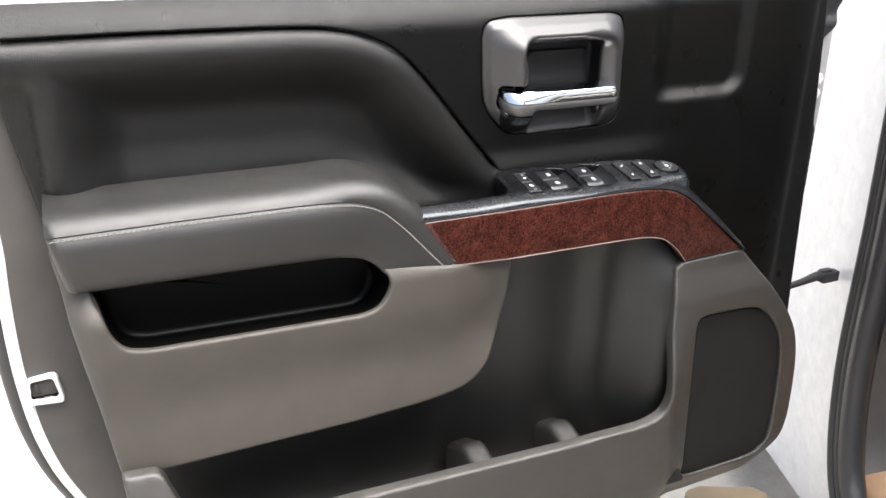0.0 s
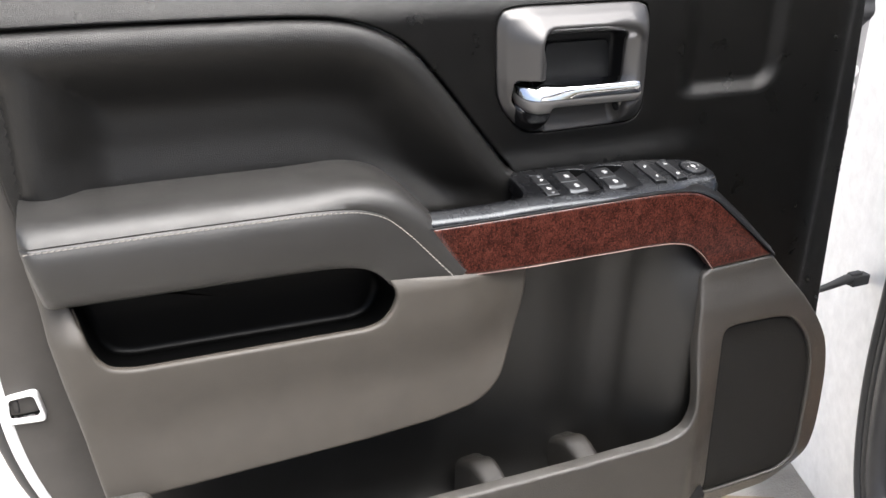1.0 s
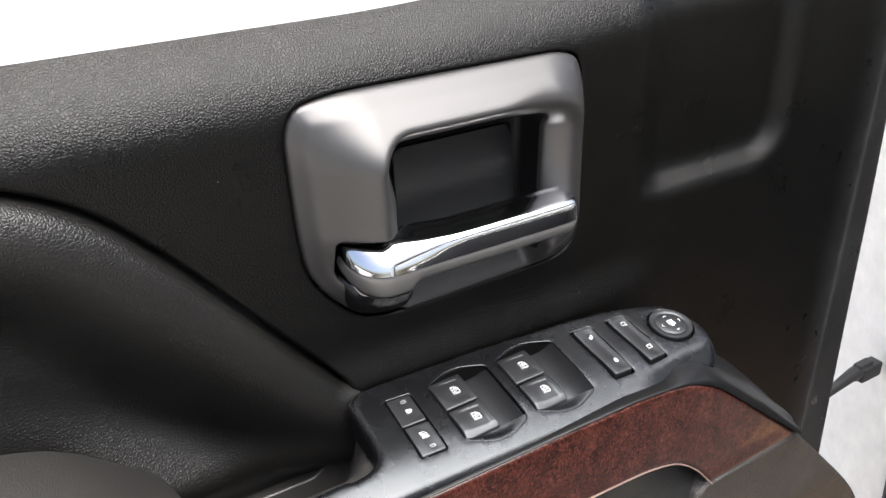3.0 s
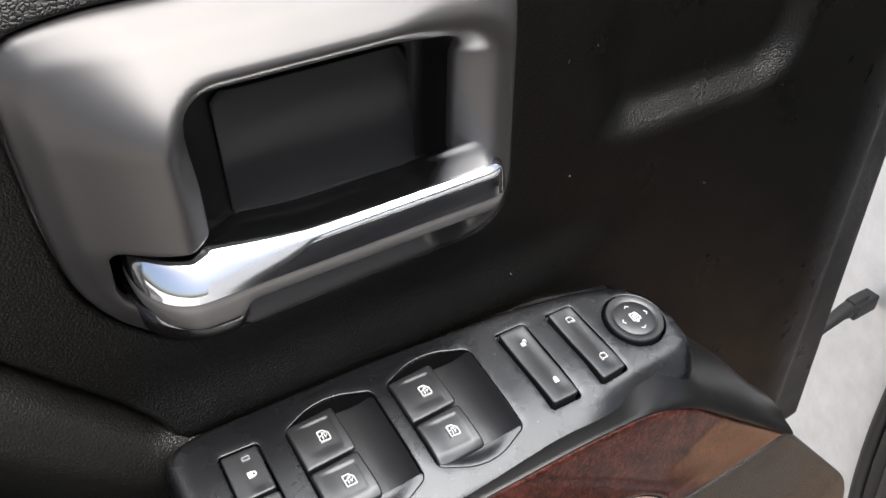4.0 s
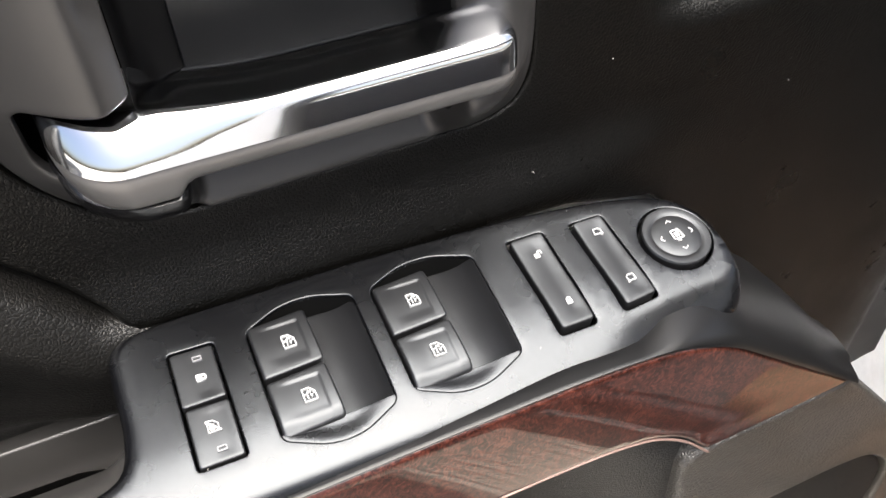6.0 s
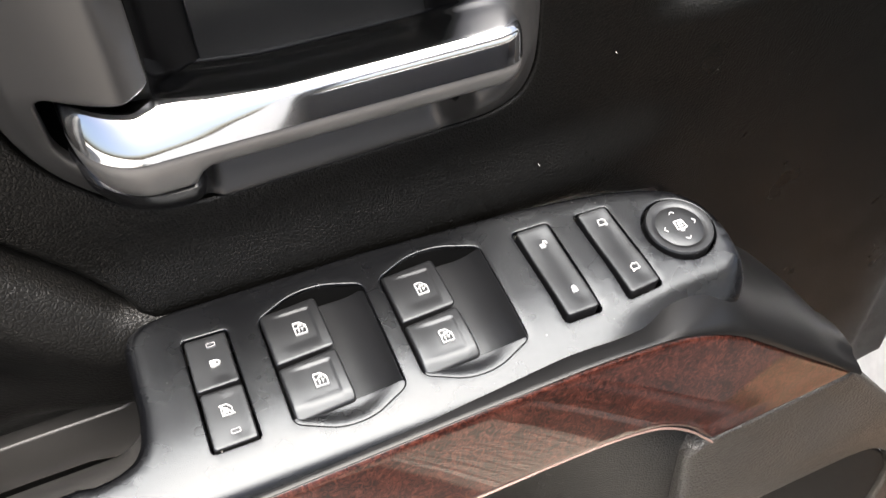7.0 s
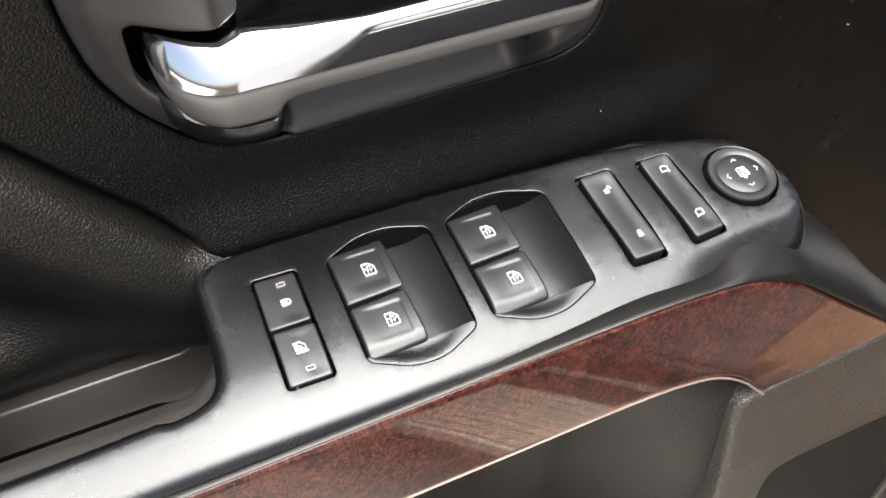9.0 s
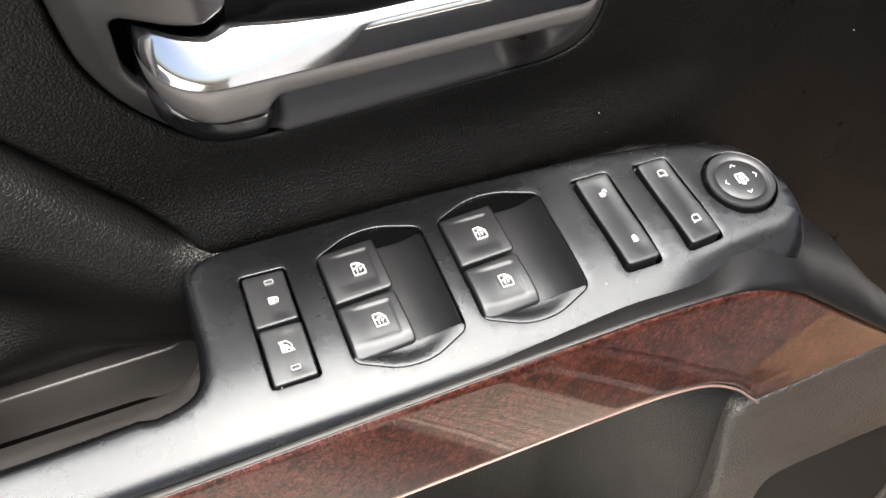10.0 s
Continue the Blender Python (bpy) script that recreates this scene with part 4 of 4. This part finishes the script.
# pictograms: thin raised shapes on each key
def mark(name, polys, at, size, lift, mat=ICON, turn=0.0, key=None, flat=True):
    v, f = [], []
    a, b = S([at])[0]
    cs, sn = math.cos(turn), math.sin(turn)
    for poly in polys:
        n = len(poly)
        k = len(v)
        for h in (lift, lift - 0.0016):
            for (x, y) in poly:
                q = b + size * (x * sn + y * cs)
                v.append(SW @ Vector((a + size * (x * cs - y * sn), q, h - (float(crown(a + size * (x * cs - y * sn), q)) if flat else 0.0))))
        f.append(tuple(range(k, k + n)))
        f += [(k + i, k + (i + 1) % n, k + n + (i + 1) % n, k + n + i) for i in range(n)]
        # strokes hang together on a web inside the key
        if k:
            f.append((last, last + 1, k + n))
        last = k + n
    me = bpy.data.meshes.new(name)
    me.from_pydata([tuple(p) for p in v], [], f)
    me.validate()
    return part(name, me, mat, key, "printed pictogram")


def bar(x0, y0, x1, y1, w):
    d = np.array([x1 - x0, y1 - y0])
    n = np.array([-d[1], d[0]]) / np.linalg.norm(d) * w / 2
    return [(x0 + n[0], y0 + n[1]), (x0 - n[0], y0 - n[1]), (x1 - n[0], y1 - n[1]), (x1 + n[0], y1 + n[1])]


def path(pts, w, closed=False):
    q = pts + pts[:1] if closed else pts
    return [bar(*q[i], *q[i + 1], w) for i in range(len(q) - 1)]


WINDOW = path([(-0.85, -0.95), (0.85, -0.95), (0.85, 0.25), (0.15, 1.0), (-0.85, 1.0)], 0.13, True) + [bar(-0.85, 0.12, -0.40, 0.12, 0.10), bar(0.50, 0.12, 0.85, 0.12, 0.10), [(-0.40, 0.22), (-0.02, 0.72), (-0.02, 0.22)], [(0.05, -0.05), (0.45, -0.05), (0.22, -0.55)], bar(-0.28, -0.62, -0.28, 0.0, 0.16), bar(0.20, 0.22, 0.20, 0.58, 0.15)]
LOCK = [[(-0.7, -0.8), (0.7, -0.8), (0.7, 0.25), (-0.7, 0.25)]] + path([(-0.45, 0.2), (-0.45, 0.75), (0.0, 1.0), (0.45, 0.75), (0.45, 0.2)], 0.28)
UNLOCK = [[(-0.9, -0.8), (0.35, -0.8), (0.35, 0.3), (-0.9, 0.3)]] + path([(0.25, 0.2), (0.25, 0.8), (0.65, 1.0), (1.0, 0.75), (1.0, 0.1)], 0.26)
MIRROR = path([(-0.75, -0.45), (-0.6, 0.65), (0.35, 0.75), (0.75, 0.35), (0.7, -0.45)], 0.13, True) + path([(0.45, -0.62), (0.85, -0.62)], 0.22)
NOWIN = WINDOW[:5] + [bar(-1.0, 1.0, 1.1, -1.0, 0.22), [(-0.6, -0.6), (0.2, -0.6), (0.2, 0.3), (-0.6, 0.3)]]
FLIP = [[(-x, y) for x, y in p] for p in MIRROR]
for x0 in (0.1205, 0.1800):
    mark("pictogram", WINDOW, (x0 + 0.0165, 0.0432), 0.0031, 0.0014, key=SWITCHES[(x0, 0)])
    mark("pictogram", WINDOW, (x0 + 0.0165, 0.0152), 0.0031, 0.0022, key=SWITCHES[(x0, 1)])
mark("pictogram", LOCK, (0.0972, 0.0400), 0.0023, 0.0012, turn=-1.5708, key=SWITCHES["lock_button"])
mark("pictogram", NOWIN, (0.0962, 0.0168), 0.0026, 0.0012, key=SWITCHES["window_lock_button"])
mark("pictogram", path([(-1, -0.5), (1, -0.5), (1, 0.5), (-1, 0.5)], 0.25, True), (0.0980, 0.0495), 0.0018, 0.0010, ICONG, key=SWITCHES["lock_button"])
mark("pictogram", path([(-1, -0.5), (1, -0.5), (1, 0.5), (-1, 0.5)], 0.25, True), (0.0972, 0.0065), 0.0018, 0.0010, ICONG, key=SWITCHES["window_lock_button"])
mark("pictogram", UNLOCK, (0.2625, 0.0445), 0.0021, 0.0019, key=SWITCHES["door_lock_switch"])
mark("pictogram", LOCK, (0.2640, 0.0160), 0.0019, 0.0022, key=SWITCHES["door_lock_switch"])
mark("pictogram", MIRROR, (0.2970, 0.0460), 0.0028, 0.0022, key=SWITCHES["mirror_select_switch"])
mark("pictogram", FLIP, (0.2985, 0.0165), 0.0028, 0.0024, key=SWITCHES["mirror_select_switch"])
mark("pictogram", path([(-0.8, -0.7), (-0.7, 0.8), (0.6, 0.8), (0.8, -0.7)], 0.2, True) + [bar(-0.3, 0.4, -0.05, 0.1, 0.3), bar(0.1, 0.45, 0.35, 0.2, 0.3), bar(-0.4, -0.1, -0.1, -0.35, 0.3), bar(0.1, -0.1, 0.35, -0.3, 0.3), bar(-0.1, -0.7, -0.2, -1.15, 0.6)], DIAL, 0.0034, 0.0028, key=dial, flat=False)
for i in range(4):
    a = i * math.pi / 2
    mark("pictogram", path([(-0.8, -0.35), (0.0, 0.35), (0.8, -0.35)], 0.24), (DIAL[0] - 0.0086 * math.sin(a), DIAL[1] + 0.0084 * math.cos(a)), 0.0019, 0.0024, turn=a, key=dial, flat=False)

# ---- cab, ground and small things outside ----
ground = tagged(part("ground", make("ground", [(-60, -60, 0), (60, -60, 0), (60, 60, 0), (-60, 60, 0)], [(0, 1, 2, 3)]), CONC, None), "pale concrete ground, bright in daylight", "ground", kind="structure")

def slab(name, lo, hi, parent, mat, label="", bevel=0.01):
    bm = bmesh.new()
    bmesh.ops.create_cube(bm, size=1)
    for v in bm.verts:
        v.co = [lo[i] + (v.co[i] + 0.5) * (hi[i] - lo[i]) for i in range(3)]
    bmesh.ops.bevel(bm, geom=bm.edges[:], offset=bevel, segments=3, profile=0.6, affect='EDGES')
    ob = part(name, bm, mat, None, label)
    smooth_faces(ob.data, 40)
    return under(ob, parent) if parent else ob


cab = thing("truck_cab", "white truck cab with black rubber door seal", "truck cab", (0.9, 0.0, 0.0))
BX, BY = 0.835, 0.065                       # front edge of the door opening
bd = Vector((-0.42, -0.9075, 0)).normalized()   # towards the rear of the cab
CAB = Matrix(((bd.x, 0, bd.y, BX), (bd.y, 0, -bd.x, BY), (0, 1, 0, 0), (0, 0, 0, 1)))
DOORWAY = rounded([(0.0, 0.60, 0.25), (0.13, 0.39, 0.12), (1.20, 0.39, 0.12), (1.24, 1.2, 0.1), (1.12, 1.73, 0.15), (0.52, 1.73, 0.12), (-0.02, 1.40, 0.12), (0.0, 1.0)], n=10)
SIDE = [(-1.7, 0.30), (-0.45, 0.26), (0.0, 0.33), (2.2, 0.33), (2.2, 1.20), (1.62, 1.28), (1.42, 1.82), (0.50, 1.82), (-0.12, 1.44), (-0.9, 1.32), (-1.7, 1.28)]
under(sheet("side_panel", rounded([(*p, 0.05) for p in SIDE]), lambda u, v: 0 * u, None, WHITE, holes=[DOORWAY], step=0.05, edge=0.02, hole_edge=0.008, skirt=0.10, hole_skirt=0.05, m=CAB, label="white painted cab side", bstep=0.02), cab)


def seal(inset, out, r, name, mat, label):
    lp = resample(DOORWAY, 0.02)
    c0 = lp.mean(0)
    tan = np.roll(lp, -1, 0) - np.roll(lp, 1, 0)
    nor = np.stack([-tan[:, 1], tan[:, 0]], 1)
    nor /= np.linalg.norm(nor, axis=1)[:, None]
    if np.sum((c0 - lp) * nor) < 0:
        nor = -nor
    pts = [CAB @ Vector((*(p + n * inset), out)) for p, n in zip(lp, nor)]
    under(tube(name, pts + pts[:1], r, None, mat, label), cab)


seal(0.006, 0.004, 0.010, "door_opening_seal", RUBBER, "black rubber bulb seal")
seal(0.026, -0.004, 0.0135, "inner_seal_lip", RUBBER, "grey rubber seal lip")
seal(0.050, -0.014, 0.024, "pinch_cover", CABIN, "dark plastic edge cover")
tub = resample(rounded([(-0.05, 1.16), (-0.05, 0.37, 0.1), (1.33, 0.37, 0.1), (1.33, 1.24)], closed=False), 0.06, closed=False)
under(loft("cabin_lining", [[tuple(CAB @ Vector((u, z, o))) for u, z in tub] for o in np.linspace(-0.06, -1.5, 8)], None, LINING, "dark cloth cabin interior", angle=50), cab)
under(sheet("far_door_trim", rounded([(-0.05, 0.37), (1.33, 0.37), (1.33, 1.20), (-0.05, 1.20)]), lambda u, v: -1.49 + 0 * u, None, LINING, step=0.1, edge=0.01, skirt=0.04, m=CAB, label="dark trim of the far door"), cab)
rows = [[tuple(CAB @ Vector((u, z, o))) for o, z in ((-0.062, 0.40), (-0.064, 0.44), (-0.080, 0.462), (-0.12, 0.475), (-0.7, 0.505), (-1.4, 0.505), (-1.42, 0.40))] for u in np.linspace(0.03, 0.33, 4)]
under(loft("floor_carpet", rows, None, CARPET, "brown carpet on the cab floor", closed=True, caps=True, angle=40), cab)
under(sheet("kick_panel", rounded([(0.01, 0.74), (0.28, 0.74, 0.05), (0.30, 0.95, 0.1), (0.12, 1.3, 0.05), (0.0, 1.3)]), lambda u, v: -0.07 - 0.35 * np.clip(u, 0, 1), None, CABIN, step=0.02, edge=0.01, skirt=0.1, m=CAB, label="dark plastic kick panel"), cab)
under(sheet("rear_body", rounded([(1.6, 0.35), (4.2, 0.35), (4.2, 1.22), (1.6, 1.22)]), lambda u, v: -0.05 + 0 * u, None, WHITE, step=0.2, edge=0.02, skirt=1.2, m=CAB, label="white truck bed side", bstep=0.1), cab)
for nm, prof, ua, ub, lb in (("cab_roof", [(0.0, 1.81), (-0.03, 1.85), (-0.3, 1.88), (-1.3, 1.88), (-1.57, 1.85), (-1.60, 1.81)], 0.46, 1.46, "white painted cab roof"),
                             ("bonnet", [(0.0, 1.26), (-0.05, 1.32), (-0.3, 1.37), (-1.3, 1.37), (-1.55, 1.32), (-1.60, 1.26)], -1.7, -0.10, "white painted bonnet")):
    under(loft(nm, [[tuple(CAB @ Vector((u, z, o - 0.03))) for o, z in prof] for u in np.linspace(ua, ub, 6)], None, WHITE, lb, closed=True, caps=True, angle=30), cab)
for u0 in (-0.98, 2.9):
    rows = []
    for r, o in ((0.05, 0.02), (0.22, 0.0), (0.25, 0.06), (0.37, 0.09), (0.40, 0.05), (0.40, -0.12), (0.36, -0.15), (0.05, -0.15)):
        rows.append([tuple(CAB @ Vector((u0 + r * math.cos(a), 0.40 + r * math.sin(a), -0.12 + o))) for a in np.linspace(0, 2 * math.pi, 40, endpoint=False)])
    under(loft("wheel", rows, None, RUBBER, "black truck tyre", closed=True, caps=True), cab)

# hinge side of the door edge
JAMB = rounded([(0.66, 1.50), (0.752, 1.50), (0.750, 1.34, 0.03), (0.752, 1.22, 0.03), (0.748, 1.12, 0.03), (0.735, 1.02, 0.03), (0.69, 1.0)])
# White door edge, its shade carried by the grey colour.
sheet("hinge_jamb", JAMB, lambda u, v: -0.150 + 0 * u, door, WHITE_SHADED, step=0.02, edge=0.004, skirt=0.03, label="white painted hinge edge, greyed for its shade")
sheet("hinge_bracket", rounded([(0.69, 1.47), (0.742, 1.46, 0.012), (0.742, 1.36, 0.03), (0.715, 1.325, 0.01), (0.69, 1.325)]), lambda u, v: -0.136 + 0.004 * np.sin(v * 140), door, CABIN, step=0.006, edge=0.003, skirt=0.015, label="dark steel door hinge")
sheet("wiring_boot", rounded([(0.700, 1.19, 0.01), (0.733, 1.185, 0.012), (0.735, 1.05, 0.015), (0.70, 1.045, 0.01)]), lambda u, v: -0.134 + 0.0006 * np.sin(v * 500), door, RUBBER, step=0.003, edge=0.004, skirt=0.02, label="black ribbed wiring boot")
for z0, r0 in ((1.264, 0.0105), (1.238, 0.0095), (1.395, 0.010)):
    rows = []
    for h0, f0 in ((0.150, 1.0), (0.142, 1.0), (0.1405, 0.92), (0.1400, 0.8), (0.1395, 0.3), (0.1395, 0.01)):
        rows.append([(0.727 + r0 * f0 * math.cos(a), h0, z0 + r0 * f0 * math.sin(a)) for a in np.linspace(0, 2 * math.pi, 6 if f0 > 0.95 else 6, endpoint=False)])
    loft("hinge_bolt", rows, door, WHITE, "white painted hinge bolt", closed=True, angle=30)

# wire with its plug, hanging at the hinge
plug = thing("wire_connector", "grey plastic cable plug on a short black wire", "cable plug", (0.80, 0.14, 0.87))
under(tube("wire", [(0.715, 0.13, 0.859), (0.74, 0.135, 0.863), (0.775, 0.138, 0.865), (0.81, 0.140, 0.870), (0.835, 0.141, 0.870)], [0.007, 0.006, 0.007, 0.009, 0.010], None, RUBBER, "black taped wire"), plug)
slab("plug_body", (0.822, 0.131, 0.8540), (0.862, 0.150, 0.8755), plug, RUBBER, "grey plug housing", 0.003)
slab("plug_latch", (0.818, 0.135, 0.8740), (0.846, 0.147, 0.8810), plug, RUBBER, "", 0.002)
slab("plug_collar", (0.812, 0.134, 0.859), (0.826, 0.147, 0.877), plug, RUBBER, "", 0.003)

# running board along the cab
step_board = thing("running_board", "ribbed aluminium running board fixed along the cab sill", "running board", (0.72, 0.1, 0.40))
pr = [(0.10, 0.40), (0.105, 0.43), (0.115, 0.440)]
for i in range(8):
    a = 0.120 + i * 0.018
    pr += [(a, 0.441), (a + 0.003, 0.4445), (a + 0.011, 0.4445), (a + 0.014, 0.441)]
pr += [(0.268, 0.438), (0.278, 0.425), (0.275, 0.405), (0.25, 0.395)]
rows = [[tuple(CAB @ Vector((u, z - 0.055, o - 0.03))) for o, z in pr] for u in np.linspace(0.11, 2.1, 8)]
under(loft("tread", rows, None, ALU, "ribbed pale metal tread", closed=True, caps=True, angle=25), step_board)
for u in (-0.06, 2.0):
    rows = [[tuple(CAB @ Vector((u + du2, 0.318 + (z - 0.42) * s2, 0.16 + (o - 0.19) * s2))) for o, z in ((0.095, 0.392), (0.10, 0.44), (0.12, 0.449), (0.25, 0.449), (0.278, 0.436), (0.28, 0.40), (0.25, 0.388))] for du2, s2 in ((-0.012, 0.9), (0.0, 1.0), (0.17, 1.0), (0.175, 0.98))]
    under(loft("end_cap", rows, None, TAN, "tan moulded end cap", closed=True, caps=True, angle=30), step_board)
for u in (0.25, 1.0, 1.8):
    p0, p1 = CAB @ Vector((u, 0.345, 0.2)), CAB @ Vector((u, 0.33, -0.1))
    under(tube("bracket", [p0, p1], 0.018, None, RUBBER, "dark steel bracket"), step_board)

# lint and dust on the dark plastic
lv, lf = [], []
for i in range(34):
    x, z = random.uniform(-0.05, 0.55), random.uniform(1.2, 1.42)
    if 0.04 < x < 0.285 and z > 1.235:
        continue
    if x < 0.1 and z < 1.199 + (0.07 - x) * 1.25:
        continue
    y = -float(upper_depth(np.array([x]), np.array([z]))[0]) - 0.0012
    a, l, w = random.uniform(0, 3.1), random.choice((0.00022, 0.0003, 0.0004, 0.0011)), random.uniform(0.00010, 0.0002)
    dx, dz = math.cos(a), math.sin(a)
    k = len(lv)
    for f, s2 in ((-1, 1), (-1, -1), (1, -1), (1, 1)):
        lv.append((x + dx * l * f - dz * w * s2, y - 0.0003 * s2, z + dz * l * f + dx * w * s2))
    lf.append((k, k + 1, k + 2, k + 3))
for i in range(40):
    x, y = random.uniform(0.0, 0.345), random.uniform(-0.012, 0.066)
    if x < 0.075 and y > 0.0:
        continue
    a, l, w = random.uniform(0, 3.1), random.choice((0.0001, 0.00013, 0.00018, 0.0005)), random.uniform(0.00007, 0.00012)
    dx, dz = math.cos(a), math.sin(a)
    u, v = S([(x, y)])[0]
    if any(inside(np.array([[u, v]]), h0)[0] for h0 in WELLS + [HA, HD, HE, circ(0.0195)]):
        continue
    k = len(lv)
    hh = float(plate_depth(np.array([u]), np.array([v]))[0]) + 0.0002
    for f, s2 in ((-1, 1), (-1, -1), (1, -1), (1, 1)):
        lv.append(tuple(SW @ Vector((u + dx * l * f - dz * w * s2, v + dz * l * f + dx * w * s2, hh))))
    lf.append((k, k + 1, k + 2, k + 3))
tagged(part("lint", make("lint", lv, lf), LINT, None), "pale specks of lint on dark vinyl", "lint", kind="stuff")
